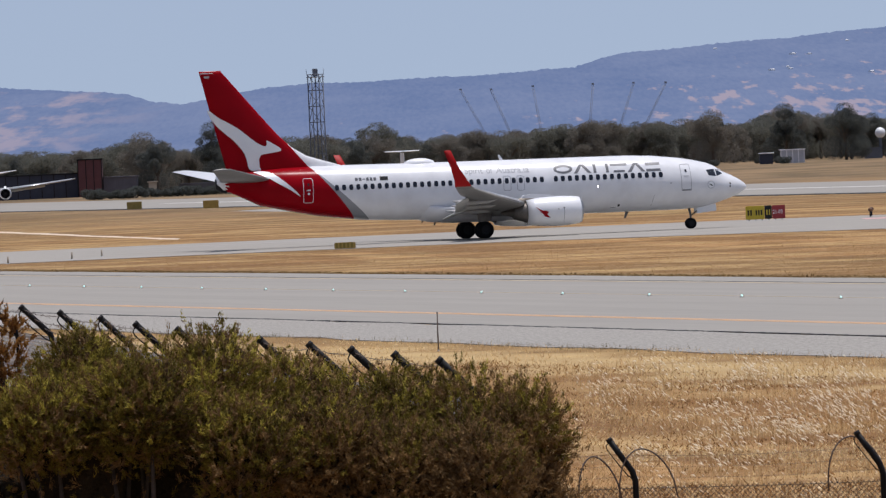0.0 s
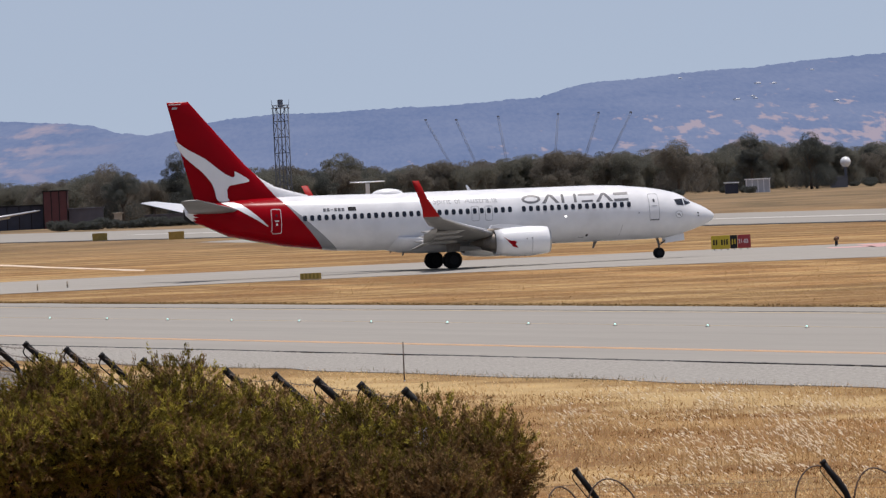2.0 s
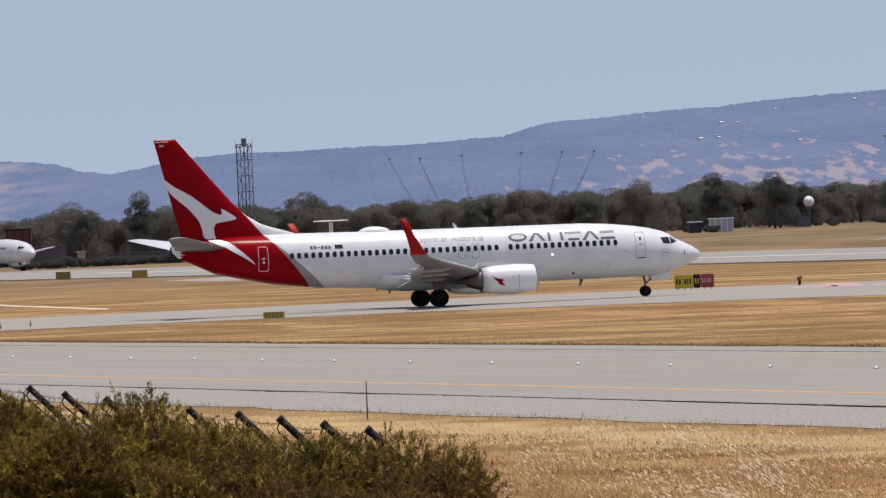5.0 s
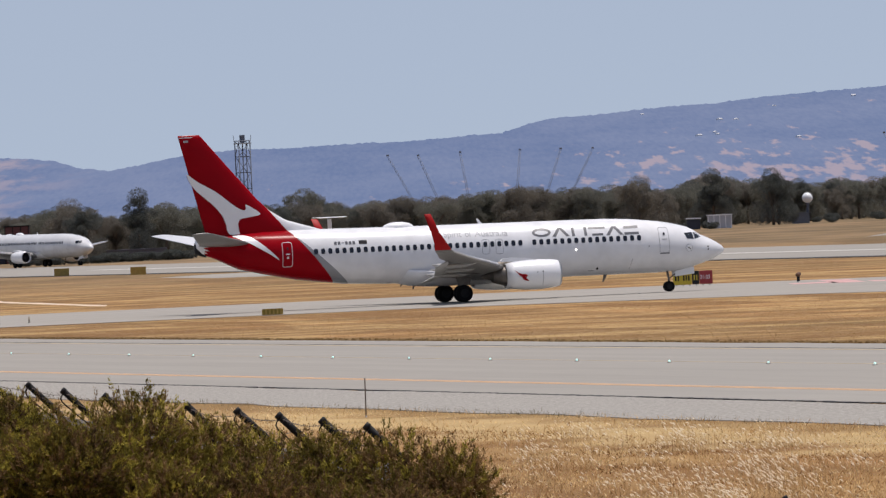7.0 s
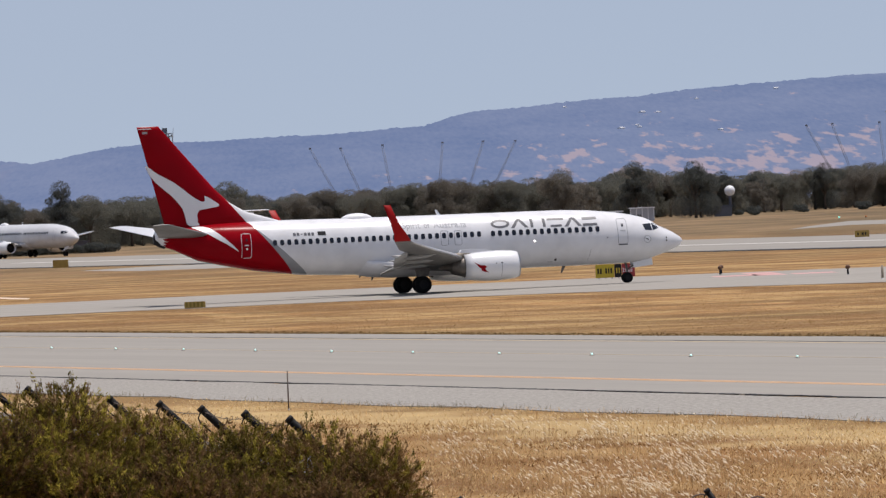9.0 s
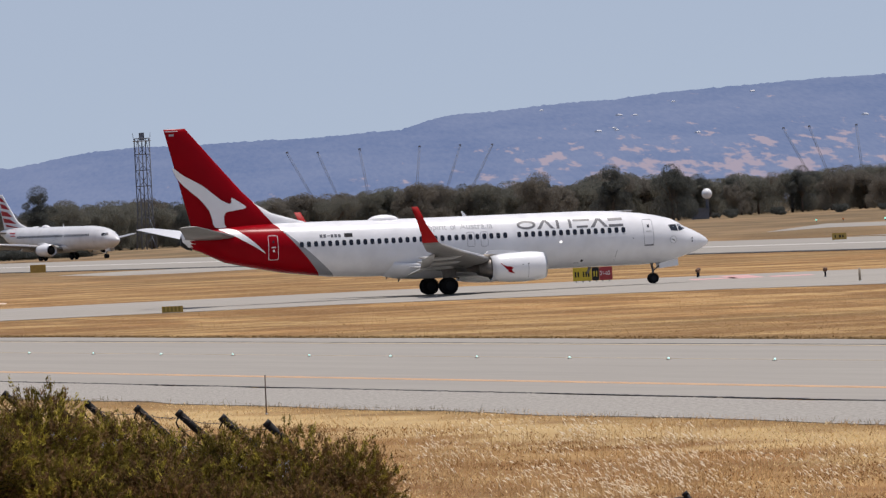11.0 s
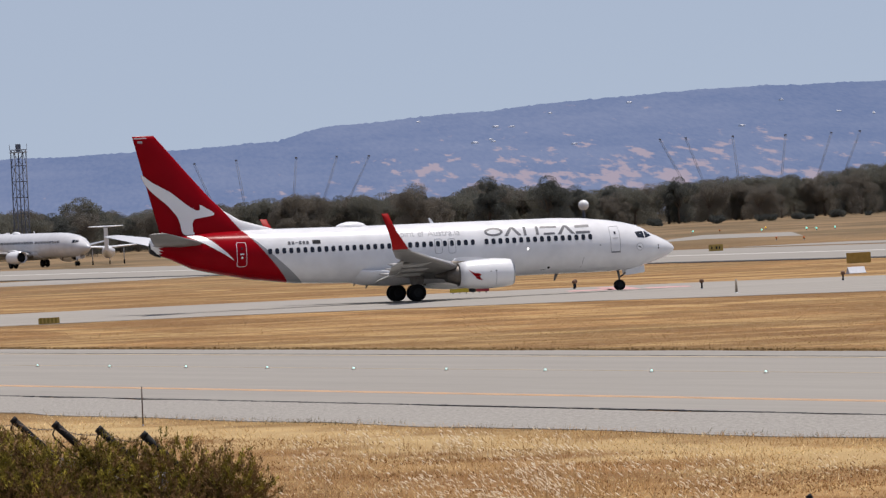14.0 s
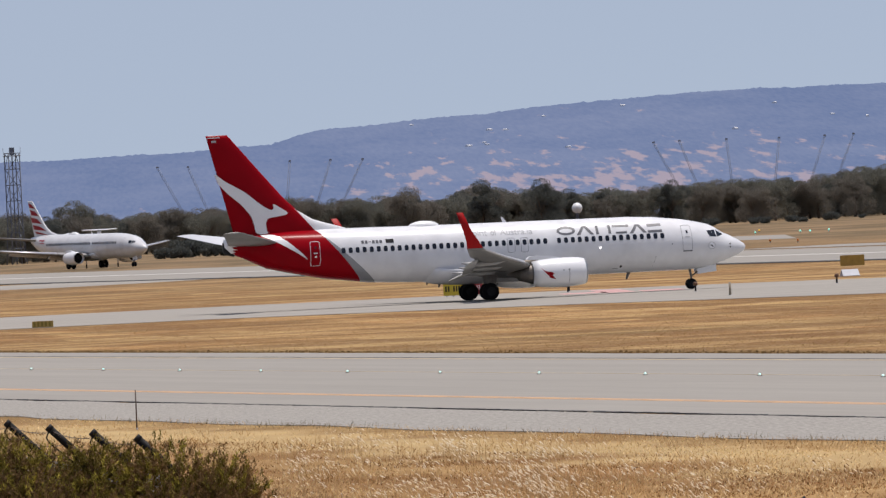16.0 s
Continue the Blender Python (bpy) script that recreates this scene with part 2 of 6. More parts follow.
def grass_material():
    """Dry summer grass: straw with browner and greener drifts, laid in long bands by the mower."""
    m = bpy.data.materials.new("dry_grass_ground")
    m.use_nodes = True
    nodes, links = m.node_tree.nodes, m.node_tree.links
    b = nodes["Principled BSDF"]
    b.inputs["Roughness"].default_value, b.inputs["Specular IOR Level"].default_value = 0.95, 0.1
    tc = nodes.new("ShaderNodeTexCoord")
    prev = None
    # scale across and along, span, colour, share, and whether the drift runs along the taxiway
    specs = [((0.055, 0.030, 1), 0.45, 0.56, (0.22, 0.116, 0.043), 0.95, 0),
             ((0.016, 0.011, 1), 0.46, 0.56, (0.165, 0.098, 0.041), 0.80, 0),
             ((0.10, 0.014, 1), 0.49, 0.57, (0.47, 0.322, 0.146), 0.52, 1),
             ((0.9, 0.16, 1), 0.45, 0.62, (0.43, 0.290, 0.136), 0.30, 0),
             ((0.10, 0.10, 1), 0.52, 0.58, (0.205, 0.110, 0.041), 0.50, 0),
             ((0.03, 0.035, 1), 0.55, 0.63, (0.15, 0.104, 0.043), 0.6, 0),
             ((0.07, 0.010, 1), 0.50, 0.57, (0.175, 0.088, 0.034), 0.75, 1),
             ((0.24, 0.040, 1), 0.50, 0.58, (0.195, 0.105, 0.042), 0.40, 1),
             ((0.028, 0.060, 1), 0.52, 0.58, (0.50, 0.345, 0.155), 0.38, 0),
             ((0.04, 0.085, 1), 0.51, 0.57, (0.165, 0.088, 0.036), 0.62, 0),
             ((2.2, 0.9, 1), 0.50, 0.66, (0.66, 0.51, 0.29), 0.25, 0)]
    for i, (st, lo, hi, c1, share, turned) in enumerate(specs):
        mp = nodes.new("ShaderNodeMapping")
        mp.inputs["Scale"].default_value = st
        mp.inputs["Location"].default_value = (3.1 * i, 7.7 * i, 0)
        if turned:
            tn = nodes.new("ShaderNodeMapping")
            tn.inputs["Rotation"].default_value = (0, 0, -radians(14.16))
            links.new(tc.outputs["Object"], tn.inputs[0])
            links.new(tn.outputs[0], mp.inputs[0])
        else:
            links.new(tc.outputs["Object"], mp.inputs[0])
        nz = nodes.new("ShaderNodeTexNoise")
        nz.inputs["Scale"].default_value, nz.inputs["Detail"].default_value, nz.inputs["Roughness"].default_value = 1.0, (3.5 if turned or i in (8, 9) else 9), (0.55 if turned else 0.68)
        nz.inputs["Distortion"].default_value = 1.6 if turned else 0.3
        links.new(mp.outputs[0], nz.inputs["Vector"])
        mr = nodes.new("ShaderNodeMapRange")
        mr.inputs["From Min"].default_value, mr.inputs["From Max"].default_value = lo, hi
        mr.inputs["To Max"].default_value = share
        links.new(nz.outputs["Fac"], mr.inputs[0])
        mx = nodes.new("ShaderNodeMix")
        mx.data_type = "RGBA"
        links.new(mr.outputs[0], mx.inputs[0])
        if prev is None:
            mx.inputs[6].default_value = (0.36, 0.200, 0.080, 1)
        else:
            links.new(prev, mx.inputs[6])
        mx.inputs[7].default_value = (*c1, 1)
        prev = mx.outputs[2]
    # the verge before the pavement is mown short and bleached pale
    dot = nodes.new("ShaderNodeVectorMath")
    dot.operation = "DOT_PRODUCT"
    dot.inputs[1].default_value = (math.cos(radians(14.16)), math.sin(radians(14.16)), 0)
    links.new(tc.outputs["Object"], dot.inputs[0])
    wob = nodes.new("ShaderNodeTexNoise")
    wob.inputs["Scale"].default_value, wob.inputs["Detail"].default_value = 0.12, 6
    links.new(tc.outputs["Object"], wob.inputs["Vector"])
    wide = nodes.new("ShaderNodeMath")
    wide.operation = "MULTIPLY_ADD"
    wide.inputs[1].default_value = 16.0
    links.new(wob.outputs["Fac"], wide.inputs[0])
    links.new(dot.outputs["Value"], wide.inputs[2])

    def verge(value, a, b, c, d, share, colour, before):
        """Mixes a colour in between the offsets a..b (rising) and c..d (falling)."""
        up = nodes.new("ShaderNodeMapRange")
        up.inputs["From Min"].default_value, up.inputs["From Max"].default_value, up.inputs["To Max"].default_value = a, b, share
        down = nodes.new("ShaderNodeMapRange")
        down.inputs["From Min"].default_value, down.inputs["From Max"].default_value = c, d
        down.inputs["To Min"].default_value, down.inputs["To Max"].default_value = 1.0, 0.0
        links.new(value, up.inputs[0])
        links.new(value, down.inputs[0])
        both = nodes.new("ShaderNodeMath")
        both.operation = "MULTIPLY"
        links.new(up.outputs[0], both.inputs[0])
        links.new(down.outputs[0], both.inputs[1])
        mix = nodes.new("ShaderNodeMix")
        mix.data_type = "RGBA"
        links.new(both.outputs[0], mix.inputs[0])
        links.new(before, mix.inputs[6])
        mix.inputs[7].default_value = (*colour, 1)
        return mix.outputs[2]
    prev = verge(wide.outputs[0], 68.5, 71.5, 79.0, 81.5, 0.36, (0.25, 0.128, 0.045), prev)
    prev = verge(wide.outputs[0], 79.0, 82.0, 85.3, 87.2, 0.62, (0.52, 0.38, 0.185), prev)
    prev = verge(dot.outputs["Value"], 78.3, 79.6, 82.0, 83.0, 0.5, (0.29, 0.19, 0.08), prev)
    prev = verge(dot.outputs["Value"], 122.5, 123.5, 125.6, 128.0, 0.72, (0.17, 0.112, 0.046), prev)
    # past the runway distance haze is mixed into the grass colour, with darker drifts
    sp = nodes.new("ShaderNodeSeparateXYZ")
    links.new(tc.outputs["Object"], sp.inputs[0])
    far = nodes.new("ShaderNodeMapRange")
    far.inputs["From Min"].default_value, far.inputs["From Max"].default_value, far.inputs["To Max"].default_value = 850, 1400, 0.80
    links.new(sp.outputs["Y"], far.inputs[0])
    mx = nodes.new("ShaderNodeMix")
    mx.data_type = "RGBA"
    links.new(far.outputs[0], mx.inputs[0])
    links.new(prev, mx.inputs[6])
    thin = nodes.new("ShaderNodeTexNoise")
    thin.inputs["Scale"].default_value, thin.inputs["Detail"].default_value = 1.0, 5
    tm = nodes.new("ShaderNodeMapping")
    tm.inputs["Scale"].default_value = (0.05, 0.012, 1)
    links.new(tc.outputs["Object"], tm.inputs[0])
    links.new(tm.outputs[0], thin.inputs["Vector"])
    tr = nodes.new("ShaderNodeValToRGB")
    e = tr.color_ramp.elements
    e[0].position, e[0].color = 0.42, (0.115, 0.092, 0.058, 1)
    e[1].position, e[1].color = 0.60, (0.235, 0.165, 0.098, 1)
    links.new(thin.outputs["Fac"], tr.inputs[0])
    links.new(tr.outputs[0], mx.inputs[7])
    links.new(mx.outputs[2], b.inputs["Base Color"])
    nz = nodes.new("ShaderNodeTexNoise")
    nz.inputs["Scale"].default_value, nz.inputs["Detail"].default_value = 2.5, 6
    links.new(tc.outputs["Object"], nz.inputs["Vector"])
    bp = nodes.new("ShaderNodeBump")
    bp.inputs["Strength"].default_value, bp.inputs["Distance"].default_value = 0.8, 0.12
    links.new(nz.outputs["Fac"], bp.inputs["Height"])
    links.new(bp.outputs[0], b.inputs["Normal"])
    return m


M_grass = grass_material()


def build_ground():
    xs = np.array([-3500, -1500, -600, -250, -120] + list(np.arange(-60, 61, 1.5)) + [120, 250, 600, 1500, 3500], float)
    ys = np.array([-3000, -800, -200] + list(np.arange(-60, 150, 3)) + list(np.arange(150, 720, 12)) + [800, 1000, 1300, 1700, 2200, 3000, 4900], float)
    gx, gy = np.meshgrid(xs, ys)
    gz = ground_z(gx, gy)
    co = np.stack([gx, gy, gz], -1).reshape(-1, 3)
    nx = len(xs)
    faces = [(j * nx + i, j * nx + i + 1, (j + 1) * nx + i + 1, (j + 1) * nx + i) for j in range(len(ys) - 1) for i in range(nx - 1)]
    me = bpy.data.meshes.new("ground")
    me.from_pydata(co.tolist(), [], faces)
    for p in me.polygons:
        p.use_smooth = True
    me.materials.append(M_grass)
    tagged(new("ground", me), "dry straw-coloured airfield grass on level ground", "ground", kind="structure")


build_ground()

# the near taxiway and the runway lie almost parallel
TA, TR = radians(14.16), radians(14.44)
N = Vector((math.cos(TA), math.sin(TA), 0))


def along(a, off, z=0.0, turn=TA):
    """A point a metres along a strip of that direction and off metres beside the camera."""
    return Vector((-math.sin(turn) * a + math.cos(turn) * off, math.cos(turn) * a + math.sin(turn) * off, z))


def strip(name, a0, a1, o0, o1, z0, z1, material, label, category="taxiway", parent=None, steps=1, wob=0.0, seed=1, turn=TA):
    """A band of pavement along the taxiway's direction, with slightly uneven edges."""
    rng = random.Random(seed)
    bm = bmesh.new()
    prev = None
    for i in range(steps + 1):
        a = a0 + (a1 - a0) * i / steps
        w0, w1 = rng.uniform(-wob, wob), rng.uniform(-wob, wob)
        q = [bm.verts.new(along(a, o, z, turn)) for o, z in ((o0 + w0, z0), (o0 + w0, z1), (o1 + w1, z1), (o1 + w1, z0))]
        if prev:
            for k in range(3):
                bm.faces.new((prev[k], prev[k + 1], q[k + 1], q[k]))
        prev = q
    bmesh.ops.recalc_face_normals(bm, faces=bm.faces)
    ob = part(name, bm, material, parent, smooth=False)
    if parent is None:
        tagged(ob, label, category, kind="structure")
    elif label:
        ob["label"] = label
    return ob


taxiway_a = strip("taxiway_near", -300, 2600, 89.72, 123.9, -0.05, 0.03, M_asphalt, "weathered grey asphalt taxiway with yellow edge lines", steps=300, wob=0.18)
strip("taxiway_shoulder", -300, 2600, 81.2, 89.58, -0.05, 0.024, M_shoulder, "rough gravelly asphalt shoulder beside the taxiway", "pavement", steps=420, wob=0.5, seed=2)
strip("joint", 120, 1000, 89.53, 89.78, 0.0, 0.036, M_joint, "dark tarred joint", parent=taxiway_a, steps=2000, wob=0.13, seed=3)
strip("edge_line", -300, 1200, 94.9, 95.2, 0.0, 0.036, M_linepaint, "orange-yellow edge line", parent=taxiway_a, steps=60, wob=0.01)
strip("edge_line", -300, 1200, 95.33, 95.63, 0.0, 0.036, M_linepaint, "orange-yellow edge line", parent=taxiway_a, steps=60, wob=0.01)
strip("far_edge_line", -300, 1200, 119.0, 119.4, 0.0, 0.036, M_linefaint, "worn edge line", parent=taxiway_a, steps=60, wob=0.02)
strip("joint", 120, 1000, 119.95, 120.2, 0.0, 0.036, M_joint, "thin dark tarred joint", parent=taxiway_a, steps=500, wob=0.09, seed=9)
strip("centre_line", -300, 1200, 109.4, 109.55, 0.0, 0.036, M_linefaint, "worn centre line", parent=taxiway_a, steps=60, wob=0.01)
runway = strip("taxiway_far", -300, 2600, 286.0, 352.0, -0.05, 0.03, M_asphalt, "pale grey asphalt strip across the airfield", "runway", steps=120, wob=0.5, seed=5, turn=TR)
strip("joint", 500, 1500, 285.6, 290.0, 0.0, 0.036, M_joint, "dark tarred joint", parent=runway, steps=200, wob=0.4, seed=6, turn=TR)

strip("white_line", 300, 1400, 318.0, 320.5, 0.0, 0.036, mat("white_line_paint", (0.52, 0.50, 0.46), 0.7, vary=0.1, scale=0.3), "worn white line", parent=runway, steps=40, wob=0.1, seed=7, turn=TR)
strip("taxiway_beyond", -300, 1112, 358.0, 373.0, -0.05, 0.03, M_asphalt, "pale asphalt strip beyond the runway", "taxiway", steps=60, wob=0.5, seed=8, turn=TR)


def build_far_pad():
    """A pale pad of pavement near the far lamps."""
    pts = [(69.0, 1360), (80.5, 1410), (92.0, 1370), (99.0, 1500), (88.0, 1545), (75.0, 1425)]
    bm = bmesh.new()
    bm.faces.new([bm.verts.new((x, y, 0.02)) for x, y in pts])
    tagged(part("far_pad", bm, M_asphalt, smooth=False), "pale pavement pad far across the airfield", "pavement", kind="structure")
    # a paved link that leaves the runway's near edge
    pts = [(-25.0, 1165), (-18.0, 1185), (-11.0, 1185), (4.0, 1132), (8.0, 1112), (0.0, 1098), (-9.0, 1092), (-17.0, 1105)]
    bm = bmesh.new()
    bm.faces.new([bm.verts.new((x, y, 0.022)) for x, y in pts])
    tagged(part("link_pavement", bm, M_asphalt_b, smooth=False), "pale paved link beside the runway", "pavement", kind="structure")


build_far_pad()


def build_cross_taxiway():
    """The taxiway on which the airliner rolls; it widens and bends towards the right end."""
    near = [(-400, 640), (-120, 660), (-30, 664), (-15, 664), (4, 661), (18, 648), (29, 637), (36, 625), (46, 611), (70, 580), (120, 500)]
    far = [(-420, 742), (-130, 752), (-34, 753), (-17, 754), (8, 752), (22, 746), (33, 738), (42, 731), (54, 714), (85, 680), (150, 620)]
    bm = bmesh.new()
    rows = []
    for (a, b), (c, d) in zip(near, far):
        rows.append([bm.verts.new((a, b, -0.05)), bm.verts.new((a, b, 0.028)), bm.verts.new((c, d, 0.028)), bm.verts.new((c, d, -0.05))])
    for r0, r1 in zip(rows, rows[1:]):
        for k in range(3):
            bm.faces.new((r0[k], r0[k + 1], r1[k + 1], r1[k]))
    bmesh.ops.recalc_face_normals(bm, faces=bm.faces)
    ob = tagged(part("taxiway_cross", bm, M_asphalt_b, smooth=False), "pale weathered asphalt taxiway under the airliner", "taxiway", kind="structure")
    # reddish ground patches painted for the glow of a red lamp
    bm = bmesh.new()
    for x0, y0, w, l in ((30.5, 707, 3.2, 9), (36.0, 702, 3.0, 9), (33.3, 704, 2.2, 26)):
        bm.faces.new([bm.verts.new((x0 + i * w, y0 + j * l - i * 1.2, 0.034)) for i, j in ((0, 0), (1, 0), (1, 1), (0, 1))])
    part("red_glow_patch", bm, M_redground, ob, "reddish patches painted for the glow of a red lamp", smooth=False)
    return ob


build_cross_taxiway()


# ---- airliners ----
# stations along the fuselage: x forward of the main wheels, top, bottom, half width
HULL = [(19.81, 2.90, 2.78, 0.05), (19.66, 3.11, 2.55, 0.27), (19.2, 3.42, 2.30, 0.62), (18.6, 3.74, 2.08, 0.95), (18.05, 3.98, 1.90, 1.20),
        (17.5, 4.36, 1.74, 1.40), (17.0, 4.60, 1.58, 1.55), (16.0, 4.86, 1.46, 1.72), (15.0, 5.04, 1.41, 1.82), (13.0, 5.28, 1.41, 1.88),
        (11.0, 5.38, 1.42, 1.88), (5.0, 5.43, 1.44, 1.88), (0.0, 5.47, 1.47, 1.88), (-5.0, 5.52, 1.55, 1.88), (-8.0, 5.58, 1.70, 1.86),
        (-11.3, 5.62, 2.13, 1.72), (-13.7, 5.58, 2.64, 1.45), (-15.3, 5.50, 3.02, 1.18), (-17.0, 5.40, 3.85, 0.76), (-17.8, 5.33, 4.15, 0.52), (-18.25, 5.18, 4.60, 0.30)]
HX = [h[0] for h in HULL][::-1]


def hull_at(x):
    return [float(np.interp(x, HX, [h[i] for h in HULL][::-1])) for i in (1, 2, 3)]


def skin(x, z, lift=0.0):
    """Half width of the fuselage at a station and height."""
    top, bot, w = hull_at(x)
    q = max(-0.98, min(0.98, (z - (top + bot) / 2) / ((top - bot) / 2)))
    return w * math.sqrt(1 - q * q) + lift


FIN_LE = [(5.0, -9.0), (5.63, -9.43), (6.1, -11.0), (6.36, -11.8), (7.04, -12.89), (7.94, -13.81), (9.73, -15.33), (12.55, -17.68)]
FIN_TE = [(5.0, -17.4), (5.76, -17.59), (9.4, -18.47), (12.55, -19.22)]


def fin_chord(z):
    return (float(np.interp(z, [a for a, _ in FIN_LE], [b for _, b in FIN_LE])), float(np.interp(z, [a for a, _ in FIN_TE], [b for _, b in FIN_TE])))


def fin_y(x, z, lift=0.0):
    le, te = fin_chord(z)
    u = min(1, max(0, (le - x) / (le - te)))
    t = min(0.26, 0.055 * (le - te)) * float(np.interp(z, [5, 12.5], [1.0, 0.75]))
    return t * 2.6 * math.sqrt(max(u, 0)) * (1 - u) ** 0.8 / 1.0 + lift


def livery(name, line, slope, tail, band, rest):
    """Body paint parted by a raked line: tail colour, a grey band that widens downwards, and white."""
    m = mat(name, rest, 0.26, spec=0.3)
    nodes, links = m.node_tree.nodes, m.node_tree.links
    b = nodes["Principled BSDF"]
    tc = nodes.new("ShaderNodeTexCoord")
    sp = nodes.new("ShaderNodeSeparateXYZ")
    links.new(tc.outputs["Object"], sp.inputs[0])

    def math_node(op, a, c):
        n = nodes.new("ShaderNodeMath")
        n.operation = op
        for i, v in enumerate((a, c)):
            if isinstance(v, (int, float)):
                n.inputs[i].default_value = v
            else:
                links.new(v, n.inputs[i])
        return n.outputs[0]
    rake = math_node("MULTIPLY", math_node("SUBTRACT", sp.outputs["Z"], 5.5), slope)
    d = math_node("ADD", math_node("SUBTRACT", sp.outputs["X"], line), rake)
    is_tail = math_node("LESS_THAN", d, 0.0)
    width = math_node("MULTIPLY", math_node("SUBTRACT", 5.35, sp.outputs["Z"]), 0.27)
    is_band = math_node("LESS_THAN", d, width)
    links.new(math_node("SUBTRACT", 0.3, math_node("MULTIPLY", is_tail, 0.25)), b.inputs["Specular IOR Level"])
    nz = nodes.new("ShaderNodeTexNoise")
    nz.inputs["Scale"].default_value, nz.inputs["Detail"].default_value = 0.9, 7
    links.new(tc.outputs["Object"], nz.inputs["Vector"])
    dirt = nodes.new("ShaderNodeMapRange")
    dirt.inputs["From Min"].default_value, dirt.inputs["From Max"].default_value = 0.35, 0.75
    dirt.inputs["To Min"].default_value, dirt.inputs["To Max"].default_value = 1.03, 0.90
    links.new(nz.outputs["Fac"], dirt.inputs[0])
    prev = None
    for fac, c in ((None, rest), (is_band, band), (is_tail, tail)):
        if fac is None:
            rgb = nodes.new("ShaderNodeRGB")
            rgb.outputs[0].default_value = (*c, 1)
            prev = rgb.outputs[0]
            continue
        mx = nodes.new("ShaderNodeMix")
        mx.data_type = "RGBA"
        links.new(fac, mx.inputs[0])
        links.new(prev, mx.inputs[6])
        mx.inputs[7].default_value = (*c, 1)
        prev = mx.outputs[2]
    mul = nodes.new("ShaderNodeVectorMath")
    mul.operation = "MULTIPLY"
    links.new(prev, mul.inputs[0])
    cmb = nodes.new("ShaderNodeCombineXYZ")
    for i in range(3):
        links.new(dirt.outputs[0], cmb.inputs[i])
    links.new(cmb.outputs[0], mul.inputs[1])
    links.new(mul.outputs[0], b.inputs["Base Color"])
    return m


WHITE = (0.745, 0.752, 0.77)
M_livery = livery("airline_paint", -11.68, 0.82, (0.28, 0.003, 0.008), (0.28, 0.29, 0.31), WHITE)
DULL = (0.64, 0.645, 0.66)
M_livery_b = livery("plain_white_paint", -40, 0.82, DULL, DULL, DULL)


def decal(pts, ymap, side=-1, cuts=3):
    """A thin painted shape that follows a surface: outline in x and z, ymap gives the surface's half width."""
    bm = bmesh.new()
    f = bm.faces.new([bm.verts.new((x, 0, z)) for x, z in pts])
    bmesh.ops.triangulate(bm, faces=[f])
    if cuts:
        bmesh.ops.subdivide_edges(bm, edges=bm.edges[:], cuts=cuts, use_grid_fill=True)
    for v in bm.verts:
        v.co.y = side * ymap(v.co.x, v.co.z)
    bmesh.ops.recalc_face_normals(bm, faces=bm.faces)
    return bm


def lettering(text, size, x0, z0, x1, z1, ymap, side=-1, shear=0.0):
    """Words as flat letters that follow a surface, from (x0, z0) to (x1, z1) along their base line."""
    cu = bpy.data.curves.new("words", "FONT")
    cu.body, cu.size = text, size
    ob = bpy.data.objects.new("words", cu)
    scene.collection.objects.link(ob)
    bpy.context.view_layer.update()
    me = ob.evaluated_get(bpy.context.evaluated_depsgraph_get()).to_mesh()
    bm = bmesh.new()
    bm.from_mesh(me)
    ob.to_mesh_clear()
    bpy.data.objects.remove(ob)
    bpy.data.curves.remove(cu)
    wide = max(v.co.x for v in bm.verts)
    for v in bm.verts:
        u = v.co.x / wide
        x, z = x0 + (x1 - x0) * u, z0 + (z1 - z0) * u + v.co.y
        v.co = (x, side * ymap(x, z), z)
    return bm


def airfoil(le, te, y, z, t, n=9):
    """A closed wing section from leading to trailing edge at (y, z)."""
    up, lo = [], []
    for i in range(n + 1):
        u = (1 - math.cos(math.pi * i / n)) / 2
        h = t * (2.6 * math.sqrt(u) * (1 - u) ** 0.9 * 0.55)
        x = le + (te - le) * u
        up.append(Vector((x, y, z + h * 1.1)))
        lo.append(Vector((x, y, z - h * 0.9)))
    return up + lo[-2:0:-1]


def wheel(name, r, w, parent, at):
    ob = new(name, None)
    ob.parent = parent
    ob.location = at
    bm = bmesh.new()
    prof = [(r * 0.55, -w / 2), (r * 0.86, -w / 2), (r * 0.97, -w * 0.36), (r, -w * 0.15), (r, w * 0.15), (r * 0.97, w * 0.36), (r * 0.86, w / 2), (r * 0.55, w / 2)]
    loft(bm, [[Vector((a * math.cos(2 * math.pi * k / 28), b, a * math.sin(2 * math.pi * k / 28))) for k in range(28)] for a, b in prof], cap=False)
    part("tyre", bm, M_tyre, ob)
    bm = bmesh.new()
    prof = [(r * 0.10, -w * 0.42), (r * 0.45, -w * 0.30), (r * 0.56, -w * 0.46), (r * 0.56, w * 0.46), (r * 0.45, w * 0.30), (r * 0.10, w * 0.42)]
    loft(bm, [[Vector((a * math.cos(2 * math.pi * k / 20), b, a * math.sin(2 * math.pi * k / 20))) for k in range(20)] for a, b in prof])
    part("rim", bm, M_black, ob, "dark metal wheel rim")
    return ob


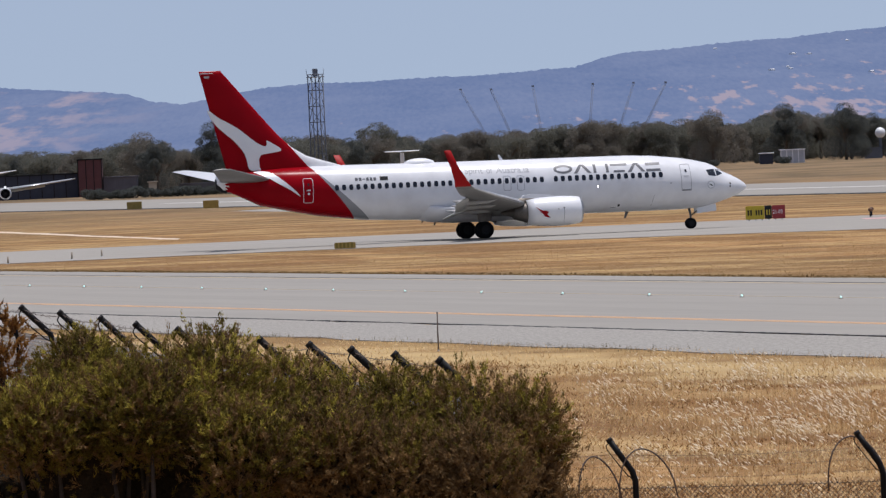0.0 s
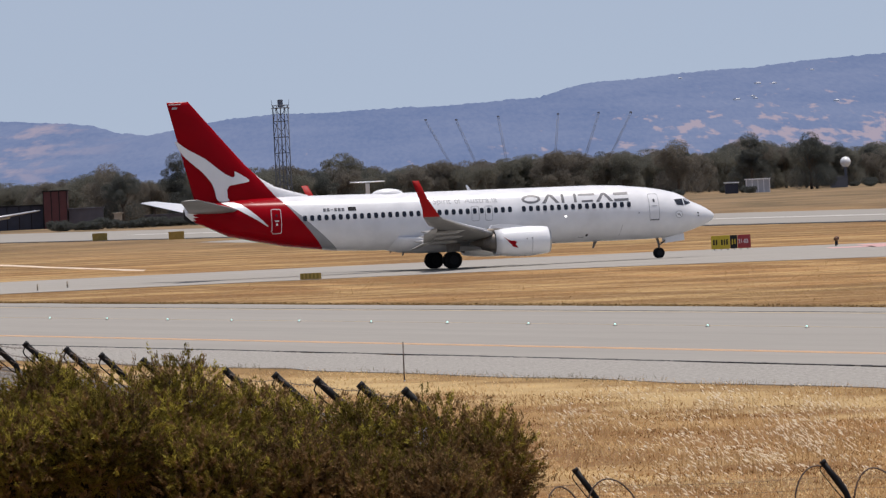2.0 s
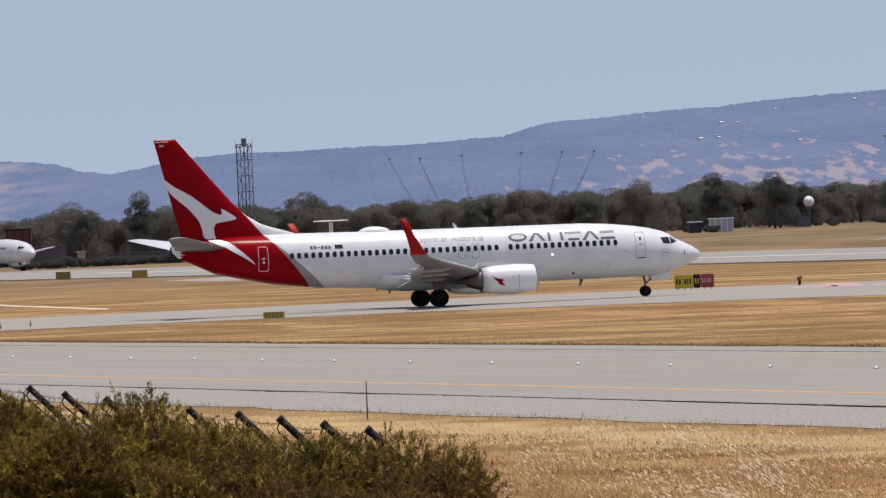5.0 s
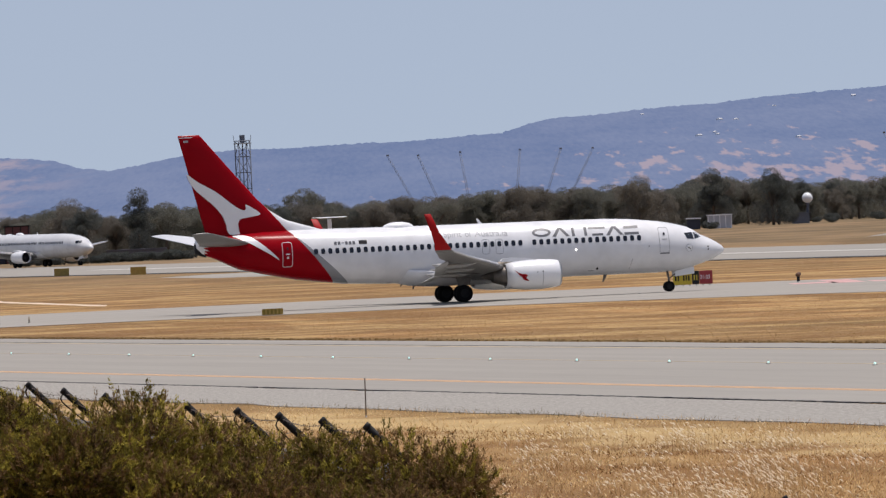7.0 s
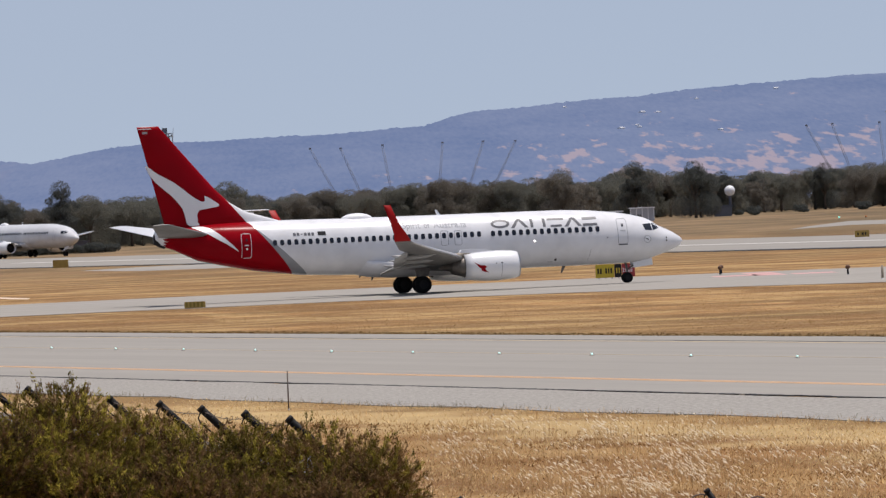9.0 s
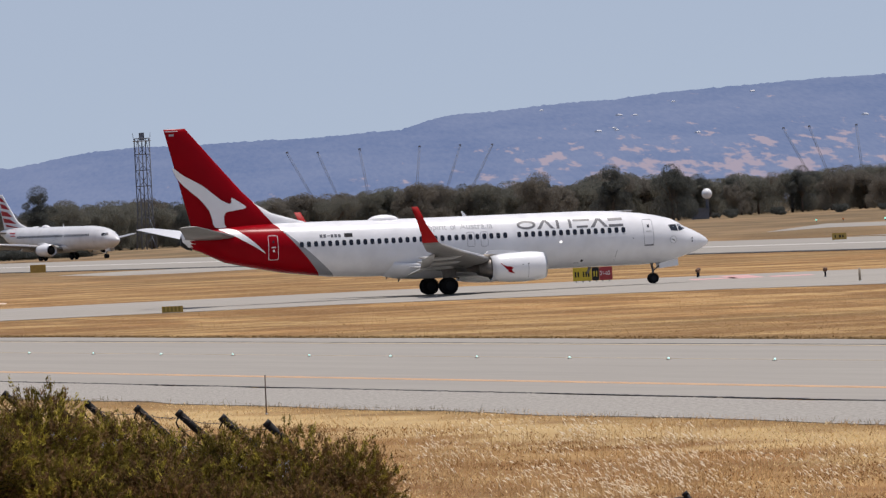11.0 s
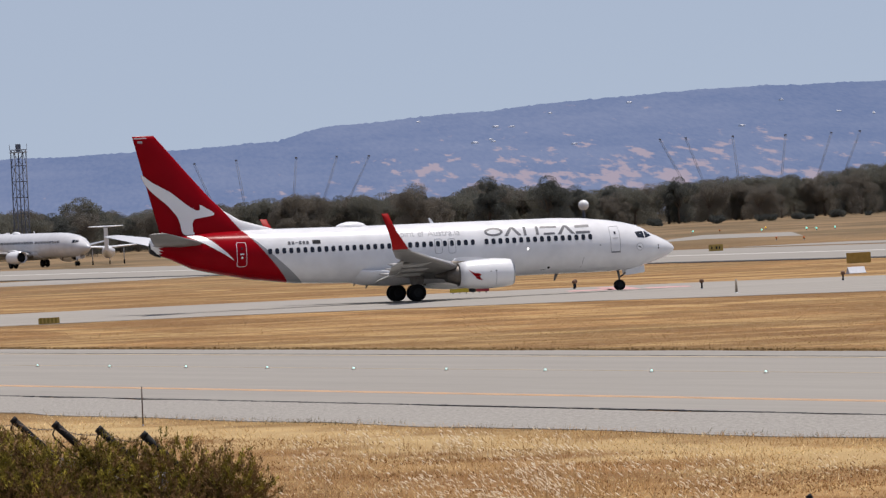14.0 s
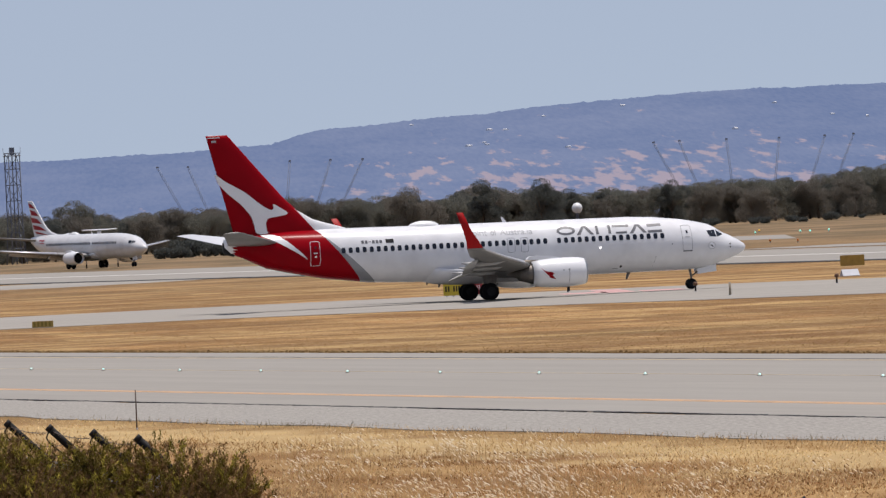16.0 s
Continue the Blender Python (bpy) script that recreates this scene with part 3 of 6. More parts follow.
def airliner(name, label, paint, winglet_paint=None, group=""):
    root = thing(name, label, "airplane", group=group)
    # fuselage, rings smoothed between the stations
    bm = bmesh.new()
    rings = []
    xs = sorted(set([h[0] for h in HULL] + list(np.linspace(-17.5, 18.5, 61))), reverse=True)
    for x in xs:
        top, bot, w = hull_at(x)
        c, h = (top + bot) / 2, (top - bot) / 2
        rings.append([Vector((x, w * math.sin(2 * math.pi * k / 40), c + h * math.cos(2 * math.pi * k / 40))) for k in range(40)])
    part("fuselage", loft(bm, rings), paint, root)
    # belly fairing between the wings
    bm = bmesh.new()
    rings = []
    for x, w, zb in ((6.2, 1.2, 1.45), (5.0, 1.75, 1.28), (2.5, 2.0, 1.18), (-1.6, 2.0, 1.2), (-3.2, 1.72, 1.33), (-4.4, 1.1, 1.6)):
        rings.append([Vector((x, w * math.cos(math.pi * k / 16), zb + 1.1 * (1 - math.sin(math.pi * k / 16)))) for k in range(17)])
    part("belly_fairing", loft(bm, rings), paint, root, "white wing-root fairing")
    # fin
    bm = bmesh.new()
    rings = []
    for z in (5.0, 5.63, 6.1, 6.36, 7.04, 7.94, 9.0, 9.73, 11.2, 12.3, 12.55):
        le, te = fin_chord(z)
        us = [(1 - math.cos(math.pi * i / 10)) / 2 for i in range(11)]
        k = 0.5 if z > 12.4 else 1.0
        ring = [Vector((le + (te - le) * u, k * fin_y(le + (te - le) * u, z), z)) for u in us]
        ring += [Vector((v.x, -v.y, v.z)) for v in ring[-2:0:-1]]
        rings.append(ring)
    part("fin", loft(bm, rings), paint, root)
    for side in (-1, 1):
        bm = bmesh.new()
        secs = [(1.2, 4.9, -1.9, 1.95, 0.95), (1.88, 4.3, -1.9, 2.02, 0.9), (5.8, 2.15, -1.95, 2.42, 0.62), (11.0, -0.72, -3.05, 3.0, 0.36), (12.4, -1.48, -3.75, 3.17, 0.32), (16.6, -3.75, -5.0, 3.68, 0.2), (17.05, -3.98, -5.15, 3.78, 0.16)]
        part("wing", loft(bm, [airfoil(le, te, side * y, z, t) for y, le, te, z, t in secs]), M_wing, root)
        # flaps let down a little behind the wing, each in two spans
        for (ya, la, za), (yb, lb, zb), ch, drop in (((2.1, -1.55, 1.86), (5.5, -1.6, 2.22), 1.25, 0.42), ((6.0, -1.75, 2.28), (11.8, -3.0, 2.92), 0.95, 0.34)):
            rings = []
            for y, le, z in ((ya, la, za), (yb, lb, zb)):
                rings.append([v - Vector((0, 0, drop * (le - v.x) / ch)) for v in airfoil(le, le - ch, side * y, z, 0.2)])
            part("flap", loft(bmesh.new(), rings), M_flap, root, "pale grey flap, let down a little")
        # bright leading-edge slat
        rings = []
        for y, le, z, t in ((6.2, 1.93, 2.47, 0.30), (11.0, -0.72, 3.0, 0.20), (16.4, -3.64, 3.66, 0.11)):
            rings.append([Vector((x, side * y, z + dz)) for x, dz in ((le - 0.55, t + 0.06), (le - 0.12, t * 0.8), (le + 0.06, 0.02), (le - 0.02, -0.06), (le - 0.2, 0.0))])
        part("slat", loft(bmesh.new(), rings), M_wingtop, root, "bright metal leading-edge slat")
        bm = bmesh.new() if winglet_paint else None
        secs = [(17.05, -3.98, -5.15, 3.78, 0.15), (17.4, -4.35, -5.25, 4.25, 0.13), (17.62, -4.95, -5.52, 5.1, 0.09), (17.9, -5.54, -6.02, 6.3, 0.05)]
        rings = []
        for y, le, te, z, t in secs:
            ring = []
            for v in airfoil(le, te, 0, 0, t):
                ring.append(Vector((v.x, side * (y + v.z), z)))
            rings.append(ring)
        if winglet_paint:
            part("winglet", loft(bm, rings), winglet_paint, root)
        bm = bmesh.new()
        secs = [(0.5, -14.3, -18.2, 4.78, 0.36), (1.2, -14.8, -18.3, 4.86, 0.34), (7.1, -18.6, -20.0, 5.62, 0.14)]
        part("tailplane", loft(bm, [airfoil(le, te, side * y, z, t) for y, le, te, z, t in secs]), M_wing if side < 0 else M_white, root)
        for y, x0, l in ((4.4, -0.4, 2.6), (7.4, -0.8, 2.5), (10.2, -1.6, 2.2)):
            z = float(np.interp(y, [1.9, 17], [2.0, 3.78]))
            bm = tube(bmesh.new(), [(x0 + 1.2, side * y, z - 0.12), (x0 + 0.3, side * y, z - 0.32), (x0 - l * 0.45, side * y, z - 0.36), (x0 - l * 0.8, side * y, z - 0.28), (x0 - l, side * y, z - 0.22)], [0.03, 0.15, 0.18, 0.12, 0.03], 10)
            part("flap_fairing", bm, M_fairing, root)
        # engine
        ey, ez = side * 4.83, 1.73

        def ring(x, r, n=28, flat=0.0):
            return [Vector((x, ey + r * math.cos(2 * math.pi * k / n), ez + r * math.sin(2 * math.pi * k / n) * (1 - flat * (math.sin(2 * math.pi * k / n) < 0)))) for k in range(n)]
        cowl = part("engine_cowl", loft(bmesh.new(), [ring(6.1, 0.80), ring(6.45, 0.82, flat=0.04), ring(6.57, 0.88, flat=0.05), ring(6.45, 0.95, flat=0.05), ring(6.0, 1.01, flat=0.04), ring(5.0, 1.05), ring(4.0, 1.03), ring(3.2, 0.96), ring(2.62, 0.86), ring(2.66, 0.78)], cap=False), M_white, root, "white engine cowl")
        part("intake_lip", loft(bmesh.new(), [ring(6.44, 0.957, flat=0.05), ring(6.575, 0.885, flat=0.05), ring(6.46, 0.815, flat=0.04)], cap=False), M_metal, cowl, "polished metal intake lip")
        part("fan", loft(bmesh.new(), [ring(6.08, 0.82), ring(6.0, 0.3), ring(6.3, 0.05)]), M_black, cowl, "dark fan face")
        part("exhaust", loft(bmesh.new(), [ring(3.0, 0.80), ring(2.5, 0.66), ring(1.75, 0.46), ring(1.7, 0.40), ring(1.9, 0.36), ring(0.9, 0.08)]), M_dark_metal, cowl, "burnt metal exhaust nozzle")
        # pylon takes the dark metal colour for the shade under the wing
        bm = bmesh.new()
        for x0, x1, z0, z1 in ((5.2, 1.0, 2.6, 2.75),):
            loft(bm, [[Vector((x, ey + s * 0.18 * k, z)) for x, s, z in ((5.3, 0.1, 2.74), (3.0, 1, 2.9), (0.4, 1, 2.3), (-1.2, 0.1, 2.2), (0.6, 1, 1.95), (2.8, 1, 2.3))] for k in (-1, 1)])
        part("pylon", bm, M_dark_metal, root)
        loft_pts = [(2.3, 2.72), (2.5, 2.93), (3.2, 2.99), (4.2, 2.93), (5.0, 2.74), (4.2, 2.66)]
        part("pylon_cap", slab(bmesh.new(), [(x, ey, z) for x, z in loft_pts], 0.2), M_white, root, smooth=False)
        # main leg
        leg = part("main_leg", tube(bmesh.new(), [(0.05, side * 2.86, 0.6), (0.05, side * 2.86, 1.3), (0.15, side * 2.7, 2.2)], [0.10, 0.12, 0.15], 12), M_dark_metal, root)
        bm = tube(bmesh.new(), [(0.05, side * 2.3, 0.62), (0.05, side * 3.42, 0.62)], 0.08, 10)
        part("axle", bm, M_gearsteel, leg)
        # legs and leg doors darkened likewise, shade put into their colour
        bm = slab(bmesh.new(), [(0.5, side * 3.2, 1.2), (-0.4, side * 3.2, 1.2), (-0.5, side * 3.1, 2.1), (0.7, side * 3.1, 2.1)], 0.02)
        part("leg_door", bm, M_dark_metal, root, smooth=False)
    # nose leg and its door
    part("nose_leg", tube(bmesh.new(), [(15.68, 0, 0.4), (15.7, 0, 0.95), (15.55, 0, 1.7)], [0.07, 0.08, 0.1], 10), M_dark_metal, root)
    part("nose_drag_brace", tube(bmesh.new(), [(15.72, 0, 0.95), (16.6, 0, 1.55)], 0.05, 8), M_dark_metal, root)
    for s in (-0.42, 0.42):
        part("nose_leg_door", slab(bmesh.new(), [(16.04, s, 1.45), (17.45, s, 1.72), (17.47, s, 1.22), (16.09, s, 1.08)], 0.02), M_white, root, smooth=False)
    # roof radome, blade aerials
    bm = bmesh.new()
    bmesh.ops.create_uvsphere(bm, u_segments=24, v_segments=12, radius=1.0, matrix=Matrix.Translation((-3.75, 0, 5.42)) @ Matrix.Diagonal((1.15, 0.5, 0.42, 1)))
    part("radome", bm, M_white, root)
    for x, z, h, l in ((2.2, 5.4, 0.42, 0.3), (-2.7, 1.58, -0.5, 0.22), (-3.6, 1.6, -0.3, 0.2), (11.1, 1.45, -0.5, 0.26)):
        bm = slab(bmesh.new(), [(x + l / 2, 0, z), (x - l / 2, 0, z), (x - l * 0.95, 0, z + h), (x - l * 0.55, 0, z + h)], 0.03)
        part("blade_aerial", bm, M_white if h > 0 else M_dark_metal, root, smooth=False)
    # cabin panes: one mesh for each side, shared
    for side in (-1, 1):
        tilt = math.degrees(math.asin(0.28)) * side
        bm = bmesh.new()
        pts = [Vector((0.145 * math.copysign(abs(math.cos(a)) ** 0.6, math.cos(a)), 0, 0.205 * math.copysign(abs(math.sin(a)) ** 0.6, math.sin(a)))) for a in [2 * math.pi * k / 12 for k in range(12)]]
        slab(bm, pts, 0.015)
        me = mesh_of("cabin_window", bm, M_cabin, smooth=False)
        for i in range(47):
            x = 13.21 - 0.5065 * i
            if abs(x - 5.1) < 0.26:
                continue
            z = 3.93 + (13.21 - x) * 0.0045
            ob = new("cabin_window", me)
            ob.parent = root
            ob.matrix_local = pose(x, side * skin(x, z, 0.004), z, tilt, 0, 0)
    # windscreen panes
    for side in (-1, 1):
        for pts in ([(16.62, 4.13), (16.78, 3.72), (17.32, 3.66), (17.28, 4.16)], [(17.36, 4.16), (17.38, 3.66), (17.92, 3.80), (17.66, 4.12)]):
            part("windscreen_pane", decal(pts, lambda x, z: skin(x, z, 0.012), side, 2), M_glass, root, "dark cockpit glass")
    # doors, drawn by their seams
    for side in (-1, 1):
        for x0, x1, z0, z1, mt in ((14.68, 15.42, 2.78, 4.6, M_line), (-12.45, -11.75, 3.05, 4.78, M_white), (1.82, 2.37, 3.28, 4.33, M_line), (2.80, 3.34, 3.26, 4.31, M_line)):
            bm = bmesh.new()
            e, rr, loop = 0.03, 0.13, []
            for cx, cz, a0 in ((x1 - rr, z1 - rr, 0), (x0 + rr, z1 - rr, 90), (x0 + rr, z0 + rr, 180), (x1 - rr, z0 + rr, 270)):
                loop += [(cx, cz, radians(a0 + a)) for a in (0, 30, 60, 90)]
            path = []
            for (xa, za, aa), (xb, zb, ab) in zip(loop, loop[1:] + loop[:1]):
                n = 6 if aa == ab or abs(za - zb) > 0.3 else 1
                for i in range(n):
                    u = i / n
                    path.append((xa + (xb - xa) * u, za + (zb - za) * u, aa))
            ring = []
            for cx, cz, a in path:
                q = []
                for r in (rr, rr - e):
                    x, z = cx + r * math.cos(a), cz + r * math.sin(a)
                    q.append(bm.verts.new((x, side * skin(x, z, 0.012), z)))
                ring.append(q)
            for a, b in zip(ring, ring[1:] + ring[:1]):
                bm.faces.new((a[0], b[0], b[1], a[1]))
            part("door_seam", bm, mt, root, smooth=False)
    # tail cone end
    part("tail_cone", loft(bmesh.new(), [[Vector((x, w * math.sin(2 * math.pi * k / 16), z + h * math.cos(2 * math.pi * k / 16))) for k in range(16)] for x, z, h, w in ((-17.25, 4.66, 0.68, 0.68), (-17.9, 4.74, 0.58, 0.5), (-18.3, 4.86, 0.34, 0.32), (-18.32, 4.86, 0.2, 0.2))]), M_white, root, "white tail cone")
    part("power_unit_exhaust", loft(bmesh.new(), [[Vector((x, r * math.sin(2 * math.pi * k / 14), z + 1.5 * r * math.cos(2 * math.pi * k / 14))) for k in range(14)] for x, z, r in ((-17.6, 4.42, 0.30), (-18.0, 4.52, 0.29), (-18.36, 4.66, 0.24), (-18.38, 4.66, 0.12))]), M_black, root, "black exhaust under the tail cone")
    return root


jet = airliner("airliner", "white twin-engine airliner with a red tail, rolling on the taxiway", M_livery, M_winglet)
ROO_FIN = [(-18.74, 9.9), (-18.0, 9.27), (-17.33, 8.89), (-16.62, 8.46), (-15.46, 7.46), (-14.83, 7.11), (-14.62, 7.26), (-14.69, 7.58), (-14.37, 7.41), (-13.63, 6.93), (-13.67, 6.76), (-14.61, 6.63), (-15.06, 6.57), (-15.31, 6.38),
           (-15.4, 6.15), (-15.34, 5.87), (-15.05, 5.48), (-15.8, 5.46), (-16.02, 5.66), (-16.12, 6.3), (-16.3, 6.79), (-16.95, 7.61), (-17.53, 8.11), (-18.11, 8.65), (-18.41, 9.06), (-18.62, 9.5)]
ROO_BODY = [(-15.85, 5.40), (-15.0, 5.43), (-14.5, 5.27), (-14.1, 4.98), (-13.59, 4.52), (-13.05, 4.02), (-12.59, 3.48), (-12.95, 3.74), (-13.45, 4.08), (-14.08, 4.46), (-14.67, 4.84), (-15.3, 5.16)]


def rounded(pts):
    """The outline with its corners cut, for a flowing edge."""
    out = []
    for (a, b), (c, d) in zip(pts, pts[1:] + pts[:1]):
        out += [(a * 0.8 + c * 0.2, b * 0.8 + d * 0.2), (a * 0.2 + c * 0.8, b * 0.2 + d * 0.8)]
    return out


for side in (-1, 1):
    part("fin_emblem", decal(rounded(ROO_FIN), lambda x, z: fin_y(x, z, 0.10), side), M_white, jet, "white sweeping emblem", smooth=False)
    part("tail_emblem", decal(rounded(ROO_BODY), lambda x, z: skin(x, z, 0.02), side), M_white, jet, "white sweeping emblem", smooth=False)
# the airline's name stands as plain grey bars; the slogan is lettered
def name_shape(pts):
    part("name_shape", decal(pts, lambda x, z: skin(x, z, 0.012), -1, 1), M_letter, jet, "plain dark grey shape of the name")


def name_ring(cx, cz, w, h, t):
    bm = bmesh.new()
    n = 28
    q = [[bm.verts.new((cx + a * math.cos(2 * math.pi * k / n), -skin(cx, cz + b * math.sin(2 * math.pi * k / n), 0.012), cz + b * math.sin(2 * math.pi * k / n))) for k in range(n)] for a, b in ((w, h), (w - t, h - t * 0.75))]
    for k in range(n):
        bm.faces.new((q[0][k], q[0][(k + 1) % n], q[1][(k + 1) % n], q[1][k]))
    part("name_shape", bm, M_letter, jet, "plain dark grey ring of the name")


def name_shapes():
    zz = [4.30 - 0.022 * i for i in range(6)]
    name_ring(6.22, zz[0] + 0.32, 0.68, 0.31, 0.2)
    for x, i in ((6.95, 1), (10.85, 4)):
        name_shape([(x, zz[i]), (x + 0.27, zz[i]), (x + 0.72, zz[i] + 0.62), (x + 0.5, zz[i] + 0.62)])
        name_shape([(x + 0.78, zz[i] + 0.62), (x + 1.28, zz[i]), (x + 1.02, zz[i]), (x + 0.58, zz[i] + 0.55)])
    name_shape([(8.4, zz[2]), (8.6, zz[2]), (8.6, zz[2] + 0.62), (8.4, zz[2] + 0.62)])
    name_shape([(9.3, zz[2]), (9.5, zz[2]), (9.5, zz[2] + 0.62), (9.3, zz[2] + 0.62)])
    name_shape([(9.65, zz[3] + 0.48), (10.85, zz[3] + 0.46), (10.85, zz[3] + 0.61), (9.65, zz[3] + 0.62)])
    name_shape([(9.85, zz[3]), (10.65, zz[3]), (10.65, zz[3] + 0.14), (9.85, zz[3] + 0.14)])
    for za, zb in ((0.0, 0.18), (0.44, 0.62)):
        name_shape([(12.2, zz[5] + za), (13.25, zz[5] + za), (13.25, zz[5] + zb), (12.2, zz[5] + zb)])


name_shapes()
for word, xa, xb in (("Spirit", -0.85, 0.45), ("of", 0.70, 1.15), ("Australia", 1.40, 3.77)):
    part("slogan_word", lettering(word, 0.62, xa, 4.60 - (xa + 0.85) * 0.0173, xb, 4.60 - (xb + 0.85) * 0.0173, lambda x, z: skin(x, z, 0.015)), M_slogan, jet, "slogan word in silver letters")
for i in range(6):
    xa = -8.75 + i * 0.262
    za, hh = (4.53, 0.05) if i == 2 else (4.45 - i * 0.006, 0.22)
    part("registration_bar", decal([(xa, za), (xa + 0.19, za), (xa + 0.19, za + hh), (xa, za + hh)], lambda x, z: skin(x, z, 0.012), -1, 1), M_letter, jet)
part("flag_patch", decal([(-6.98, 4.42), (-6.4, 4.41), (-6.4, 4.68), (-6.98, 4.69)], lambda x, z: skin(x, z, 0.012), -1, 1), M_black, jet)
part("fin_mark", decal([(-18.85, 12.05), (-18.5, 12.05), (-18.5, 12.2), (-18.85, 12.2)], lambda x, z: fin_y(x, z, 0.02), -1, 0), M_slogan, jet)
part("fin_stripe", decal([(-19.1, 12.36), (-18.2, 12.36), (-18.2, 12.42), (-19.1, 12.42)], lambda x, z: fin_y(x, z, 0.02), -1, 0), M_white, jet)
# cowl emblem, nose roundel, glowing white spot and small ports
def cowl_y(x, z):
    r = float(np.interp(x, [2.62, 3.2, 4, 5, 6, 6.45], [0.86, 0.96, 1.03, 1.05, 1.01, 0.95]))
    return 4.83 + math.sqrt(max(0.05, r * r - (z - 1.73) ** 2)) + 0.02
part("cowl_emblem", decal([(3.13, 2.10), (3.42, 1.90), (3.66, 1.80), (3.86, 1.80), (3.93, 1.72), (4.06, 1.70), (3.98, 1.60), (3.84, 1.58), (3.80, 1.46), (4.0, 1.40), (4.18, 1.28), (3.92, 1.34), (3.70, 1.42), (3.66, 1.56), (3.52, 1.66), (3.40, 1.82)], cowl_y, -1, 1), M_red, jet, "red emblem on the engine cowl")
part("cowl_latch", decal([(4.72, 1.86), (4.80, 1.86), (4.80, 1.92), (4.72, 1.92)], cowl_y, -1, 0), M_letter, jet)
part("cowl_latch", decal([(5.10, 1.90), (5.22, 1.90), (5.22, 1.97), (5.10, 1.97)], cowl_y, -1, 0), M_letter, jet)
part("cowl_seam", decal([(5.15, 0.95), (5.18, 0.95), (5.18, 1.95), (5.15, 1.95)], cowl_y, -1, 2), M_line, jet)
ringpts = [(16.89 + 0.27 * math.cos(2 * math.pi * k / 16), 3.06 + 0.27 * math.sin(2 * math.pi * k / 16)) for k in range(16)]
part("nose_roundel", decal(ringpts, lambda x, z: skin(x, z, 0.010), -1, 1), M_slogan, jet)
ringpts = [(16.89 + 0.23 * math.cos(2 * math.pi * k / 16), 3.06 + 0.23 * math.sin(2 * math.pi * k / 16)) for k in range(16)]
part("nose_roundel", decal(ringpts, lambda x, z: skin(x, z, 0.016), -1, 1), M_white, jet)
part("nose_roundel", decal([(16.72, 3.12), (16.9, 3.1), (17.05, 2.94), (16.9, 3.0)], lambda x, z: skin(x, z, 0.022), -1, 0), M_black, jet)
M_spot = glow("glowing_spot", (1.0, 0.96, 0.9), 3.0)
for nm, x, z, r, mt in (("side_spot", 8.6, 3.30, 0.065, M_spot), ("port_hole", 10.2, 1.9, 0.09, M_black), ("port_hole", 13.9, 3.3, 0.05, M_line), ("vane", 18.4, 3.1, 0.06, M_black), ("vane", 18.4, 2.9, 0.06, M_black)):
    part(nm, decal([(x + r * math.cos(2 * math.pi * k / 10), z + r * math.sin(2 * math.pi * k / 10)) for k in range(10)], lambda x, z: skin(x, z, 0.014), -1, 0), mt, jet)
for nm, pts, mt in (("door_window", [(15.0, 4.02), (15.14, 4.02), (15.14, 4.22), (15.0, 4.22)], M_cabin), ("door_handle", [(14.88, 3.72), (15.26, 3.72), (15.26, 3.78), (14.88, 3.78)], M_slogan),
                    ("door_sill", [(14.7, 2.72), (15.4, 2.72), (15.4, 2.78), (14.7, 2.78)], M_letter), ("door_window", [(-12.14, 4.25), (-12.02, 4.25), (-12.02, 4.42), (-12.14, 4.42)], M_cabin),
                    ("door_notice", [(-12.22, 3.9), (-11.95, 3.9), (-11.95, 3.98), (-12.22, 3.98)], M_white), ("door_notice", [(-12.15, 3.62), (-12.02, 3.62), (-12.02, 3.76), (-12.15, 3.76)], M_white),
                    ("hatch_seam", [(12.55, 1.75), (12.58, 1.75), (12.72, 2.5), (12.69, 2.5)], M_line), ("static_port", [(9.6, 1.75), (10.0, 1.75), (10.0, 1.79), (9.6, 1.79)], M_line)):
    part(nm, decal(pts, lambda x, z: skin(x, z, 0.018), -1, 1), mt, jet, smooth=False)
JET_WHEELS = []
for x, y, r, w in ((0.05, -2.43, 0.60, 0.40), (0.05, -3.29, 0.60, 0.40), (0.05, 2.43, 0.60, 0.40), (0.05, 3.29, 0.60, 0.40), (15.68, -0.21, 0.37, 0.2), (15.68, 0.21, 0.37, 0.2)):
    JET_WHEELS.append((wheel("wheel", r, w, jet, (x, y, r + 0.03)), r, (x, y, r + 0.03)))

liner = airliner("airliner", "white airliner with red script on its fin, taxiing far off", M_livery_b)
for i, (z0, z1, f0, f1) in enumerate(((10.9, 12.2, 0.1, 0.9), (9.4, 10.8, 0.05, 0.85), (7.9, 9.3, 0.12, 0.95), (6.5, 7.8, 0.15, 0.9), (5.6, 6.5, 0.3, 0.85))):
    a, b = fin_chord(z0), fin_chord(z1)
    for side in (-1, 1):
        pts = [(a[0] + (a[1] - a[0]) * f0, z0), (a[0] + (a[1] - a[0]) * f1, z0 + 0.35), (b[0] + (b[1] - b[0]) * f1, z1), (b[0] + (b[1] - b[0]) * (f0 + 0.15), z1 - 0.35)]
        part("fin_script_bar", decal(pts, lambda x, z: fin_y(x, z, 0.03), side, 1), M_red, liner, "red bar of the fin script")
for side in (-1, 1):
    part("tail_patch", decal([(-12.8, 4.2), (-11.0, 4.2), (-11.6, 5.3), (-13.9, 5.4)], lambda x, z: skin(x, z, 0.02), side, 1), M_red, liner)
for ob in liner.children:      # a stouter type with a lower fin
    if ob.name.split(".")[0] in ("fin", "fin_script_bar"):
        for v in ob.data.vertices:
            v.co.z = 5.3 + (v.co.z - 5.3) * 0.80
LINER_WHEELS = []
